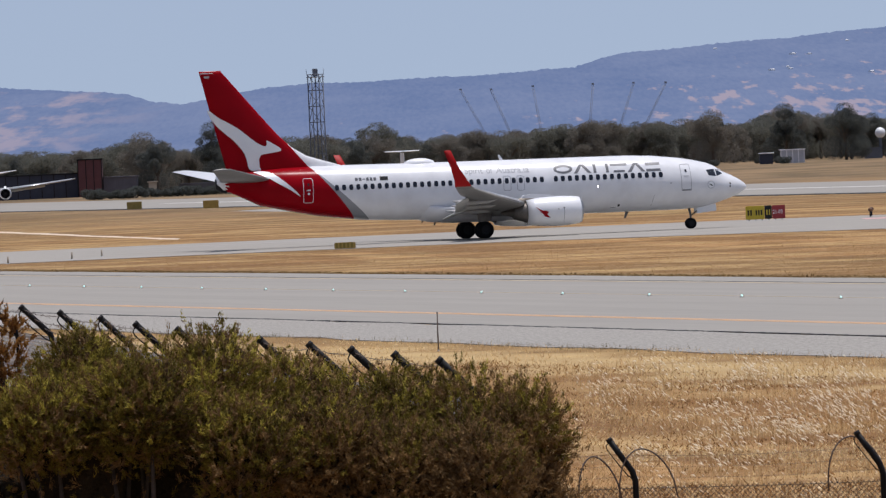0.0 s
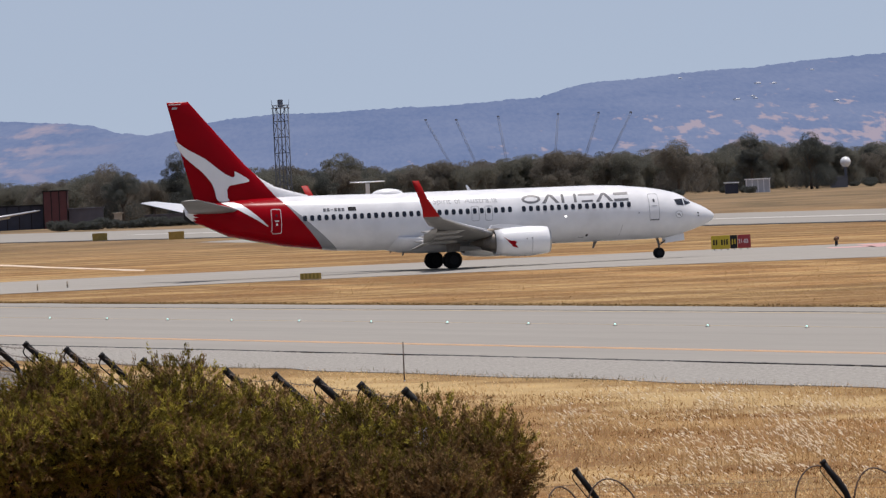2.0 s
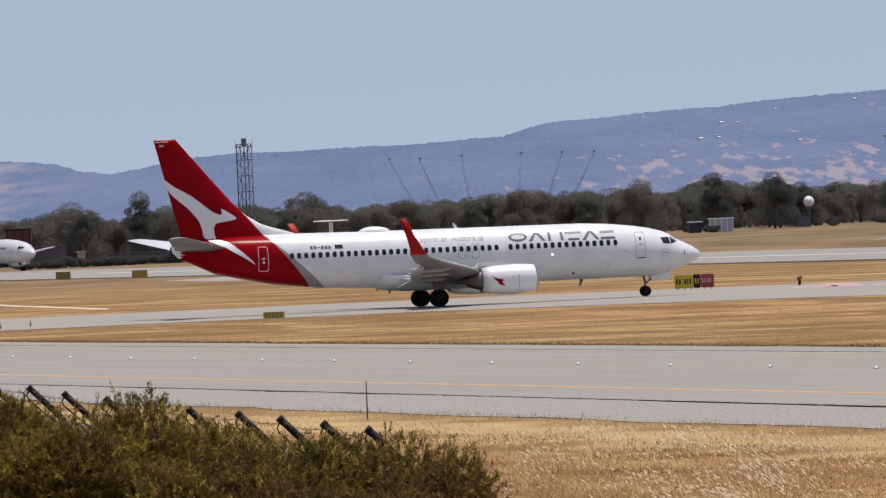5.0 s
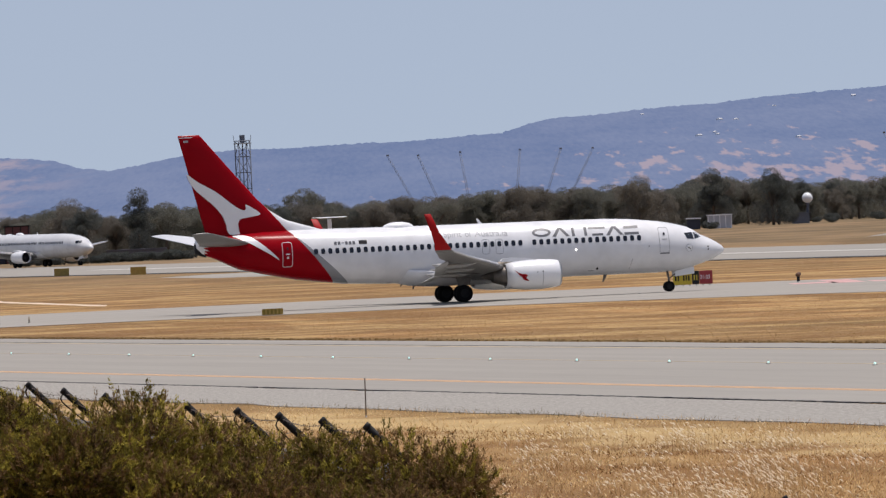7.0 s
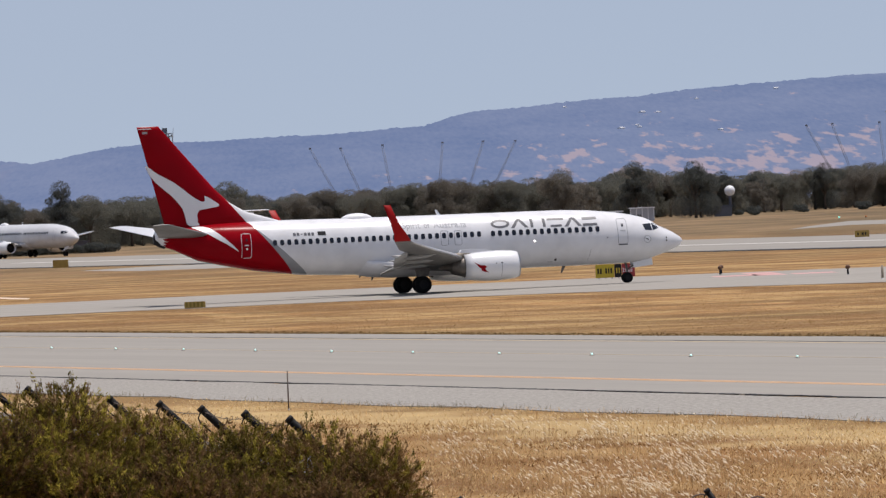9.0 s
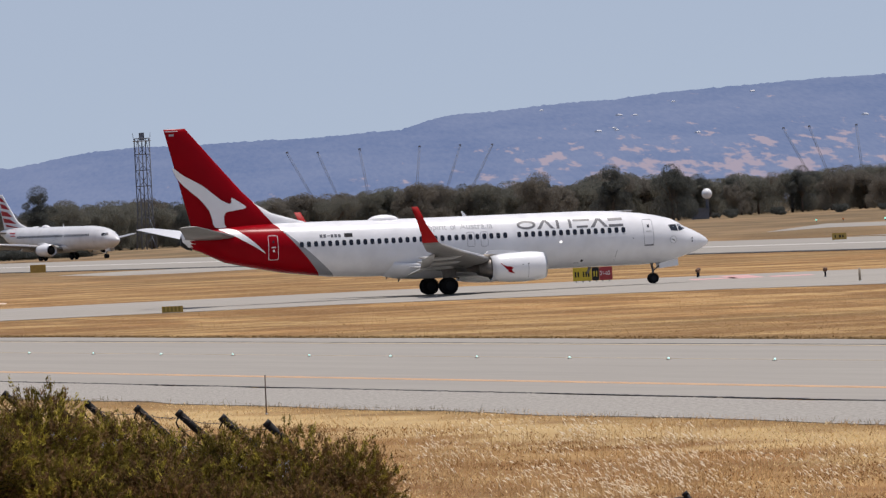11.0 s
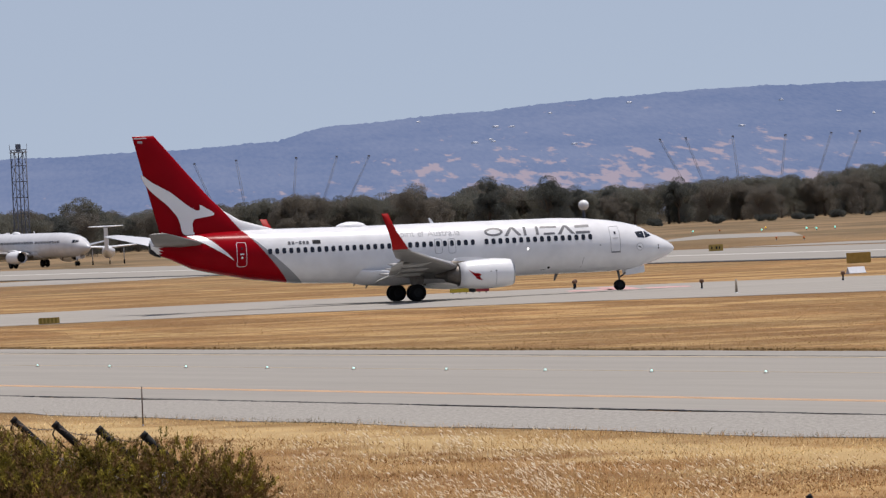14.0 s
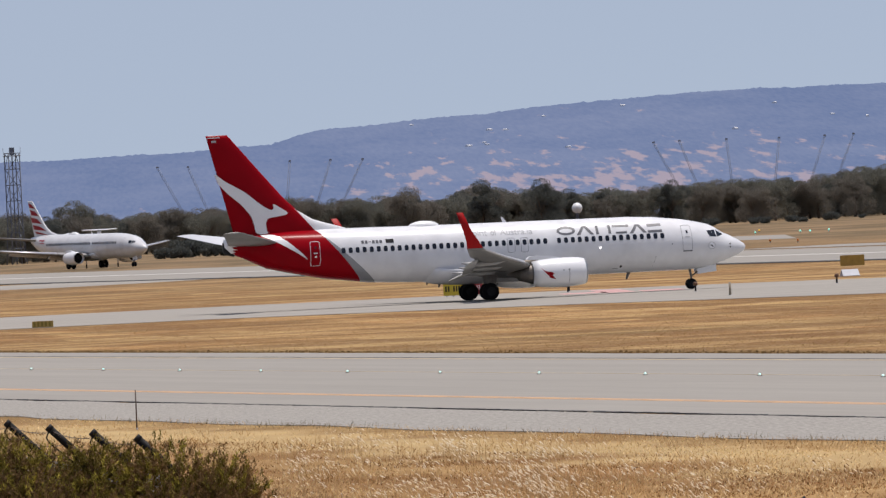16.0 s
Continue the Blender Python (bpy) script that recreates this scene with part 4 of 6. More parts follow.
for x, y, r, w in ((0.05, -2.43, 0.60, 0.40), (0.05, -3.29, 0.60, 0.40), (0.05, 2.43, 0.60, 0.40), (0.05, 3.29, 0.60, 0.40), (15.68, -0.21, 0.37, 0.2), (15.68, 0.21, 0.37, 0.2)):
    LINER_WHEELS.append((wheel("wheel", r, w, liner, (x, y, r + 0.03)), r, (x, y, r + 0.03)))


# ---- hills ----
def hill_material():
    """Distant wooded scarp: blue-grey forest, dry paddocks and rock; miles of hazy air painted as emission."""
    m = bpy.data.materials.new("distant_hills")
    m.use_nodes = True
    nodes, links = m.node_tree.nodes, m.node_tree.links
    b = nodes["Principled BSDF"]
    b.inputs["Roughness"].default_value, b.inputs["Specular IOR Level"].default_value = 1.0, 0.0
    tc = nodes.new("ShaderNodeTexCoord")

    def noise_at(st, lo, hi, detail=6, loc=(0, 0, 0)):
        mp = nodes.new("ShaderNodeMapping")
        mp.inputs["Scale"].default_value = st
        mp.inputs["Location"].default_value = loc
        links.new(tc.outputs["Object"], mp.inputs[0])
        nz = nodes.new("ShaderNodeTexNoise")
        nz.inputs["Scale"].default_value, nz.inputs["Detail"].default_value, nz.inputs["Roughness"].default_value = 1.0, detail, 0.6
        links.new(mp.outputs[0], nz.inputs["Vector"])
        mr = nodes.new("ShaderNodeMapRange")
        mr.inputs["From Min"].default_value, mr.inputs["From Max"].default_value = lo, hi
        links.new(nz.outputs["Fac"], mr.inputs[0])
        return mr.outputs[0]
    forest = nodes.new("ShaderNodeMix")
    forest.data_type = "RGBA"
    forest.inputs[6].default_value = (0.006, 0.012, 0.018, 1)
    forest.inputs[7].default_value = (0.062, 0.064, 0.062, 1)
    fine = noise_at((0.55, 0.0015, 0.8), 0.30, 0.70, 6)
    broad = noise_at((0.018, 0.0008, 0.10), 0.36, 0.64, 4, (9, 0, 5))
    both = nodes.new("ShaderNodeMix")
    both.inputs[0].default_value = 0.5
    links.new(fine, both.inputs[2])
    links.new(broad, both.inputs[3])
    links.new(both.outputs[0], forest.inputs[0])
    # paddocks: more of them low down and to the right
    sp = nodes.new("ShaderNodeSeparateXYZ")
    links.new(tc.outputs["Object"], sp.inputs[0])
    low = nodes.new("ShaderNodeMapRange")
    low.inputs["From Min"].default_value, low.inputs["From Max"].default_value = 42, 15
    links.new(sp.outputs["Z"], low.inputs[0])
    patch = noise_at((0.125, 0.0006, 0.27), 0.0, 1.0, 6, (4, 0, 2))
    thr = nodes.new("ShaderNodeMath")
    thr.operation = "MULTIPLY_ADD"
    links.new(low.outputs[0], thr.inputs[0])
    thr.inputs[1].default_value = 0.18
    links.new(patch, thr.inputs[2])
    right = nodes.new("ShaderNodeMapRange")
    right.inputs["From Min"].default_value, right.inputs["From Max"].default_value = 20, 120
    right.inputs["To Min"].default_value, right.inputs["To Max"].default_value = -0.13, 0.022
    links.new(sp.outputs["X"], right.inputs[0])
    away = nodes.new("ShaderNodeMapRange")
    away.inputs["From Min"].default_value, away.inputs["From Max"].default_value = 240, 340
    away.inputs["To Max"].default_value = -0.11
    links.new(sp.outputs["X"], away.inputs[0])
    s1 = nodes.new("ShaderNodeMath")
    links.new(thr.outputs[0], s1.inputs[0])
    links.new(away.outputs[0], s1.inputs[1])
    s2 = nodes.new("ShaderNodeMath")
    links.new(s1.outputs[0], s2.inputs[0])
    links.new(right.outputs[0], s2.inputs[1])
    cut = nodes.new("ShaderNodeMapRange")
    cut.inputs["From Min"].default_value, cut.inputs["From Max"].default_value = 0.700, 0.765
    links.new(s2.outputs[0], cut.inputs[0])
    # the western spur carries thinner, browner clearings
    west = nodes.new("ShaderNodeMapRange")
    west.inputs["From Min"].default_value, west.inputs["From Max"].default_value = -120, -165
    west.inputs["To Max"].default_value = 0.8
    links.new(sp.outputs["X"], west.inputs[0])
    bare = noise_at((0.06, 0.0006, 0.16), 0.49, 0.60, 6, (1, 0, 8))
    wb = nodes.new("ShaderNodeMath")
    wb.operation = "MULTIPLY"
    links.new(west.outputs[0], wb.inputs[0])
    links.new(bare, wb.inputs[1])
    any_ = nodes.new("ShaderNodeMath")
    any_.operation = "MAXIMUM"
    links.new(cut.outputs[0], any_.inputs[0])
    links.new(wb.outputs[0], any_.inputs[1])
    mx = nodes.new("ShaderNodeMix")
    mx.data_type = "RGBA"
    links.new(any_.outputs[0], mx.inputs[0])
    links.new(forest.outputs[2], mx.inputs[6])
    mx.inputs[7].default_value = (0.175, 0.112, 0.060, 1)
    links.new(mx.outputs[2], b.inputs["Base Color"])
    b.inputs["Emission Color"].default_value = (0.325, 0.445, 0.79, 1)  # blue glow standing in for the sunlit air before the hills
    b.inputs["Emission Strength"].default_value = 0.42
    return m


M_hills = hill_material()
M_farhouse = mat("far_white_roof", (0.62, 0.62, 0.62), 0.5, vary=0.1)
RX = [-3000, -900, -500, -330, -260, -214, -177, -146, -133, -119, -93, -72, -56, -19, 21, 65, 78, 90, 127, 167, 212, 276, 330, 500, 800, 1300, 3000]
RZ = [25, 30, 40, 46, 45, 43.5, 40.6, 37.6, 33.8, 31.9, 35.5, 37.7, 38.8, 38.8, 38.6, 40.4, 44.0, 46.6, 48.9, 49.6, 53.2, 55.9, 54.9, 54, 50, 40, 30]


def hill_z(x, y):
    r = np.interp(x, RX, RZ)
    t = np.clip((y - 3500) / 1100, 0, 1)
    back = np.clip((4900 - y) / 280, 0, 1)
    return r * (t ** 0.85) * np.where(y > 4620, back, 1)


def build_hills():
    xs = np.concatenate([np.arange(-3000, -320, 60), np.arange(-320, 420, 1.6), np.arange(420, 3001, 60)])
    ys = np.array([3480, 3560, 3700, 3850, 4000, 4120, 4240, 4340, 4420, 4500, 4550, 4590, 4612, 4640, 4760, 4895], float)
    verts, faces = [], []
    for y in ys:
        for x in xs:
            z = float(hill_z(x, y))
            if z > 0.5:
                z += 1.1 * noise.fractal(Vector((x * 0.02, y * 0.006, 3.0)), 1.0, 2.0, 4) * min(1, z / 20)
            if y == 4612:
                z += 0.9 * abs(noise.noise(Vector((x * 0.35, 0, 9)))) + 0.5 * noise.noise(Vector((x * 1.3, 0, 5)))
            verts.append((float(x), float(y), z - 0.3))
    nx = len(xs)
    for j in range(len(ys) - 1):
        for i in range(nx - 1):
            faces.append((j * nx + i, j * nx + i + 1, (j + 1) * nx + i + 1, (j + 1) * nx + i))
    me = bpy.data.meshes.new("hills")
    me.from_pydata(verts, [], faces)
    for p in me.polygons:
        p.use_smooth = True
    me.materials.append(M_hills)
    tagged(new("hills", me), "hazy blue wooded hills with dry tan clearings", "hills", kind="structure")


build_hills()


def build_hill_houses():
    bm = bmesh.new()
    loft(bm, [[Vector((x, y, z)) for y, z in ((-1.2, 0), (-1.2, 0.8), (0, 1.25), (1.2, 0.8), (1.2, 0))] for x in (-1.6, 1.6)])
    first = tagged(part("far_house", bm, M_farhouse, smooth=False), "tiny white-roofed house on the hillside", "house", "houses on the hills")
    rng = random.Random(4)
    spots = [(128, 4480), (150, 4180), (158, 4340), (165, 4330), (187, 4450), (142, 4150), (150, 4155), (224, 4470), (286, 4360), (300, 4200), (312, 4160), (330, 4120), (252, 4100), (180, 4060), (345, 4300)]
    for i, (x, y) in enumerate(spots):
        m = pose(x, y, float(hill_z(x, y)) + 0.6, 0, 0, rng.uniform(-40, 40)) @ Matrix.Diagonal((rng.uniform(0.3, 0.75), 1, rng.uniform(0.5, 0.8), 1))
        if i == 0:
            first.matrix_basis = m
        else:
            ob = first.copy()
            scene.collection.objects.link(ob)
            ob.matrix_basis = m


build_hill_houses()

# ---- trees ----
# leaf colours lightened and blued to carry the haze before the trees
M_leaf = [leaf_mat("gum_leaves", (0.205, 0.200, 0.155), (0.155, 0.157, 0.140), 0.5, 0.45, 0.3),
          leaf_mat("gum_leaves_brown", (0.225, 0.203, 0.160), (0.168, 0.156, 0.140), 0.5, 0.45, 0.3),
          leaf_mat("dark_leaves", (0.125, 0.132, 0.115), (0.094, 0.100, 0.096), 0.5, 0.45, 0.3)]


def leaf_cloud(rng, lobes, n, size):
    """Small leaf triangles in the shells of overlapping lobes (x, y, z, rx, ry, rz)."""
    vol = np.array([l[3] * l[4] + l[4] * l[5] + l[3] * l[5] for l in lobes])
    pick = rng.choice(len(lobes), n, p=vol / vol.sum())
    L = np.array(lobes)[pick]
    d = rng.normal(size=(n, 3))
    d /= np.linalg.norm(d, axis=1)[:, None]
    r = 0.55 + 0.52 * rng.random(n) ** 0.6
    c = L[:, :3] + d * L[:, 3:] * r[:, None]
    a = rng.normal(size=(n, 3))
    b = rng.normal(size=(n, 3))
    a /= np.linalg.norm(a, axis=1)[:, None]
    b /= np.linalg.norm(b, axis=1)[:, None]
    s = size * (0.6 + 0.9 * rng.random(n))[:, None]
    return np.stack([c - a * s * 0.6, c + a * s * 0.6 + b * s * 0.2, c + b * s], 1)


def make_tree(seed, height, spread, material, slim=False):
    rng = np.random.default_rng(seed)
    root = thing("tree", "dark grey-green gum tree at the airfield's edge", "tree", group="trees along the airfield")
    trunk = bmesh.new()
    h0 = height * (0.42 if not slim else 0.6)
    tube(trunk, [(0, 0, -0.3), (0.15, 0, h0 * 0.5), (0.0, 0.1, h0)], [0.34, 0.26, 0.18], 8)
    lobes = []
    k = 11
    knobs = []
    for i in range(k):
        a = rng.uniform(0, 2 * math.pi)
        rr = spread * rng.uniform(0.1, 0.75)
        z = height * rng.uniform(0.38, 0.82) * (1 - 0.12 * rr / spread)
        s = spread * rng.uniform(0.26, 0.48)
        lobes.append((rr * math.cos(a), rr * math.sin(a), z, s, s, s * rng.uniform(0.55, 0.85)))
        for q in range(4):     # smaller heads standing out of each bough
            d = rng.normal(size=3)
            d[2] = abs(d[2]) * 0.9
            d /= np.linalg.norm(d)
            ks = s * rng.uniform(0.28, 0.5)
            knobs.append((lobes[-1][0] + d[0] * s * 0.85, lobes[-1][1] + d[1] * s * 0.85, z + d[2] * lobes[-1][5] * 0.9, ks, ks, ks * 0.75))
        tube(trunk, [(0, 0, h0 * 0.7), (rr * math.cos(a) * 0.5, rr * math.sin(a) * 0.5, (h0 + z) / 2), (rr * math.cos(a), rr * math.sin(a), z)], [0.14, 0.09, 0.04], 5)
    lobes.append((0, 0, height * 0.84, spread * 0.42, spread * 0.42, height * 0.13))
    part("trunk", trunk, M_bark, root)
    for i in range(4):   # skirt of lower growth
        a = rng.uniform(0, 2 * math.pi)
        lobes.append((spread * 0.6 * math.cos(a), spread * 0.6 * math.sin(a), height * 0.22, spread * 0.4, spread * 0.4, height * 0.2))
    crown = new("crown", tri_mesh("crown", leaf_cloud(rng, lobes + knobs, 30000, 0.135), material))
    crown.parent = root
    return root


PROTO = [make_tree(11, 9.5, 4.6, M_leaf[0]), make_tree(12, 10.5, 5.0, M_leaf[1]), make_tree(13, 9.0, 5.4, M_leaf[0]), make_tree(14, 11.5, 4.6, M_leaf[2]), make_tree(15, 8.2, 4.4, M_leaf[1]), make_tree(16, 12.0, 4.2, M_leaf[2], True)]
# crest of the tree line as seen from the mound: x at a distance of 2000 m, height of the crest
TREE_X = [-110, -88, -76, -68, -60, -53, -46, -42, -36, -29, -19, -11, -6, 2, 11, 20, 26, 35, 43, 55, 60, 70, 76, 83, 89, 104, 110, 118, 129, 139, 148, 153, 170]
TREE_H = [9.5, 9.8, 9.6, 9.9, 11.8, 9.0, 9.0, 11.5, 9.5, 11.4, 9.5, 11.6, 9.0, 9.4, 9.9, 10.0, 10.5, 11.2, 9.8, 11.6, 9.4, 12.2, 9.8, 11.7, 9.8, 9.6, 10.8, 10.5, 10.0, 10.5, 11.8, 12.0, 12]


def plant_trees():
    rng = random.Random(21)
    used = [False] * len(PROTO)
    hs = [9.5, 10.5, 9.0, 11.5, 8.2, 12.0]

    def put(i, x, y, s):
        m = pose(x, y, 0, 0, 0, rng.uniform(0, 360)) @ Matrix.Diagonal((s * rng.uniform(0.9, 1.1), s, s, 1))
        if not used[i]:
            PROTO[i].matrix_basis, used[i] = m, True
        else:
            o = copy_thing(PROTO[i], m)
            o.matrix_basis = m
    x = -112.0
    while x < 176:
        for row in range(3):
            d = 2080 + (x + 40) * 0.9 * (x > -40) + row * 45 + rng.uniform(-15, 15) - (160 if x < -14 else 0)
            xx = (x + rng.uniform(-1.6, 1.6)) * d / 2000
            h = float(np.interp(x, TREE_X, TREE_H)) * rng.uniform(0.80, 1.0) * (d / 2050) ** 0.3
            i = rng.choice((0, 1, 2, 3, 4, 0, 1, 2))
            put(i, xx, d, h / hs[i])
        x += rng.uniform(2.4, 3.6)
    for xx, h, d, i in ((-56, 12.2, 1860, 1), (-53, 10.5, 1850, 3), (-43, 13.6, 1860, 5), (72, 12.8, 2040, 5), (84.5, 12.3, 2040, 3), (86, 11, 2050, 3), (-12, 12.3, 1950, 0), (57, 12, 2040, 1)):
        put(i, xx, d, h / hs[i])


plant_trees()


def low_scrub():
    """Low bushes below the trees; the nearer rows stand for dark mirage and heat haze."""
    rng = np.random.default_rng(77)
    first = None
    for x0, x1, y, h in ((-60, -29.5, 1692, 1.7), (5, 19, 1800, 3.0), (30, 74, 2010, 1.5), (96, 190, 2080, 1.4)):
        x = x0
        while x < x1:
            hh = h * (rng.uniform(0.6, 1.1) if y < 1900 else rng.uniform(0.35, 1.15))
            m = pose(x, y + rng.uniform(-8, 8) * (1 if y < 1900 else 6), 0, 0, 0, rng.uniform(0, 360)) @ Matrix.Diagonal((hh, hh, hh, 1))
            if first is None:
                first = thing("scrub_bush", "low dark grey-green bush, a stand-in for dark mirage in the near rows", "bush", group="low bushes")
                stems = bmesh.new()
                for k in range(6):
                    a = k * 1.05
                    tube(stems, [(0, 0, -0.05), (0.3 * math.cos(a), 0.3 * math.sin(a), 0.3), (0.6 * math.cos(a), 0.6 * math.sin(a), 0.6)], [0.04, 0.03, 0.01], 5)
                part("woody_frame", stems, M_bark, first)
                lobes = [(0.7 * math.cos(k), 0.7 * math.sin(k), 0.40 + 0.16 * (k % 3), 0.5, 0.5, 0.38) for k in range(7)] + [(0, 0, 0.62, 0.55, 0.55, 0.42)]
                ob = new("crown", tri_mesh("crown", leaf_cloud(rng, lobes, 3600, 0.11), M_leaf[2]))
                ob.parent = first
                first.matrix_basis = m
            else:
                copy_thing(first, Matrix.Identity(4)).matrix_basis = m
            x += hh * (rng.uniform(0.8, 1.6) if y < 1900 else rng.uniform(0.5, 3.5) ** 2)


low_scrub()


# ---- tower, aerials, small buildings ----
# blue-grey base colour carries the distance haze on the steel
M_haze_steel = mat("hazed_grey_steel", (0.12, 0.135, 0.17), 0.7, vary=0.15, scale=2)
def lattice_mast():
    root = thing("lattice_tower", "grey steel lattice tower with a railed top", "tower", pose(-23.2, 1900, 0, 0, 0, 20))
    w = 1.15

    def at(z):
        return w * (1.0 if z > 7 else 1 + (7 - z) * 0.05)
    for sx, sy in ((-1, -1), (1, -1), (1, 1), (-1, 1)):
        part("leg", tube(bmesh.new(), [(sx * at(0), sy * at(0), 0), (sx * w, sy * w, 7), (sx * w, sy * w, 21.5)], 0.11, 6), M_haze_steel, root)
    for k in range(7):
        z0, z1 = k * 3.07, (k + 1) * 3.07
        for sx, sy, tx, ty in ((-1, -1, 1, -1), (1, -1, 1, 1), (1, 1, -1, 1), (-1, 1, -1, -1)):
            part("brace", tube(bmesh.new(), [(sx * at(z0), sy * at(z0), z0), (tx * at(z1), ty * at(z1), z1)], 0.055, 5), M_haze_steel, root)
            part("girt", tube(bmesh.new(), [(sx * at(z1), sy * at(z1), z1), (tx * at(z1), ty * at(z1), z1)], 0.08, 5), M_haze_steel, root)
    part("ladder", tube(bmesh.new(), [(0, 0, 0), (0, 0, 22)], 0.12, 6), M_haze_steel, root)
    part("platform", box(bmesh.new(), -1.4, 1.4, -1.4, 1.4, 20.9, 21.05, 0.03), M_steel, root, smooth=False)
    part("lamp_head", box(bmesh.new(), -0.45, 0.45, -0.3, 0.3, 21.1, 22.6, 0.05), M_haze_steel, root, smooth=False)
    for s in (-1, 1):
        part("whip_aerial", tube(bmesh.new(), [(s * 1.2, 0, 21), (s * 1.7, 0, 21.4), (s * 1.8, 0, 22.6)], 0.05, 5), M_haze_steel, root)


lattice_mast()


M_aerial = mat("pale_grey_steel", (0.21, 0.23, 0.28), 0.7, vary=0.15, scale=2)


def leaning_aerials():
    rows = [((7.49, 23.3), (19.5, 0)), ((16.8, 22.9), (26.0, 0)), ((29.6, 23.3), (33.0, 0)), ((47.9, 23.2), (45.2, 0)), ((60.3, 23.0), (52.0, 0)), ((70.1, 22.7), (58.0, 0)),
            ((159.2, 23.3), (171.0, 0)), ((167.1, 23.4), (175.5, 0)), ((181.5, 23.2), (183.4, 0)), ((197.6, 22.8), (194.4, 0)), ((211.6, 22.8), (203.2, 0)), ((220.4, 22.9), (210.4, 0))]
    for (x1, z1), (x0, z0) in rows:
        root = thing("aerial_mast", "thin slanting grey aerial mast above the trees", "aerial", pose(x0, 3000, 0), group="slanting aerials")
        dx = x1 - x0
        for s in (-0.28, 0.28):
            part("rail", tube(bmesh.new(), [(s, 0, 0), (dx + s, 0, z1)], 0.06, 5), M_aerial, root)
        bm = bmesh.new()
        k = 22
        for i in range(k):
            a, b = i / k, (i + 1) / k
            tube(bm, [(dx * a - 0.28, 0, z1 * a), (dx * b + 0.28, 0, z1 * b)], 0.04, 4)
        part("lacing", bm, M_aerial, root)
        part("tip", box(bmesh.new(), dx - 0.4, dx + 0.4, -0.2, 0.2, z1, z1 + 0.5, 0.1), M_aerial, root, smooth=False)


leaning_aerials()


def radome_tower():
    root = thing("radar_tower", "white ball radome on a low pale building", "radar", pose(92.6, 2060, 0))
    bm = bmesh.new()
    bmesh.ops.create_icosphere(bm, subdivisions=3, radius=1.12, matrix=Matrix.Translation((0, 0, 5.3)))
    part("radome", bm, M_white, root)
    part("mast", tube(bmesh.new(), [(0, 0, 0), (0, 0, 4.0), (0, 0, 4.4)], [0.3, 0.3, 0.45], 10), M_haze_steel, root)
    part("building", box(bmesh.new(), -3.4, 0.2, -2, 2, 0, 2.1, 0.05), M_haze_steel, root, smooth=False)
    part("roof", box(bmesh.new(), -3.6, 0.4, -2.2, 2.2, 2.1, 2.3, 0.05), M_haze_steel, root, smooth=False)


radome_tower()
M_cladding = mat("grey_cladding", (0.42, 0.44, 0.48), 0.6, vary=0.12, scale=0.8)
M_darkred = mat("dark_red_cladding", (0.10, 0.030, 0.032), 0.7, vary=0.2, scale=0.8)
M_navy = mat("dark_blue_cladding", (0.030, 0.034, 0.055), 0.7, vary=0.2, scale=0.8)
M_beige = mat("beige_plaster", (0.42, 0.36, 0.28), 0.8, vary=0.12, scale=0.8)


def shed(name, label, x0, x1, y, depth, h, material, roofmat, doors=0, overhang=0.25, panels=0):
    root = thing(name, label, "building", pose((x0 + x1) / 2, y, 0))
    w = (x1 - x0) / 2
    part("wall", box(bmesh.new(), -w, w, 0, depth, -0.1, h, 0.03), material, root, smooth=False)
    part("roof", box(bmesh.new(), -w - overhang, w + overhang, -overhang, depth + overhang, h, h + 0.22, 0.04), roofmat, root, smooth=False)
    for i in range(doors):
        cx = -w + (i + 0.5) * 2 * w / doors
        part("door", box(bmesh.new(), cx - 0.6, cx + 0.6, -0.06, 0.0, 0, min(2.4, h * 0.7), 0.02), M_steel, root, smooth=False)
    for i in range(panels + 1 if panels else 0):
        cx = -w + i * 2 * w / panels
        part("rib", box(bmesh.new(), cx - 0.08, cx + 0.08, -0.07, 0.0, 0, h, 0.02), roofmat, root, smooth=False)
    return root


shed("shed", "grey clad shed at the tree line", 69.2, 73.9, 1990, 5, 2.6, M_cladding, M_white, panels=4)
shed("shelter", "low open shelter with a pale roof", 65.0, 67.6, 1992, 4, 2.1, M_navy, M_white)
shed("red_building", "dark red flat-roofed building before the trees", -67.6, -63.2, 1840, 8, 6.9, M_darkred, M_black, panels=3)
shed("blue_building", "long dark blue building beside the red one", -95, -67.9, 1845, 10, 4.4, M_navy, M_black, panels=12)
shed("pale_shed", "small beige shed before the trees", -54.5, -53.1, 1840, 4, 2.2, M_beige, M_beige)
M_slate = mat("slate_grey_cladding", (0.105, 0.10, 0.118), 0.75, vary=0.2, scale=0.8)
shed("low_shed", "long low dark grey shed before the trees", -49, -38, 1850, 4, 1.5, M_slate, M_slate, panels=6)
shed("grey_building", "dark slate-grey flat-roofed building before the trees", -62.9, -56.7, 1842, 8, 3.4, M_slate, M_slate, panels=5)


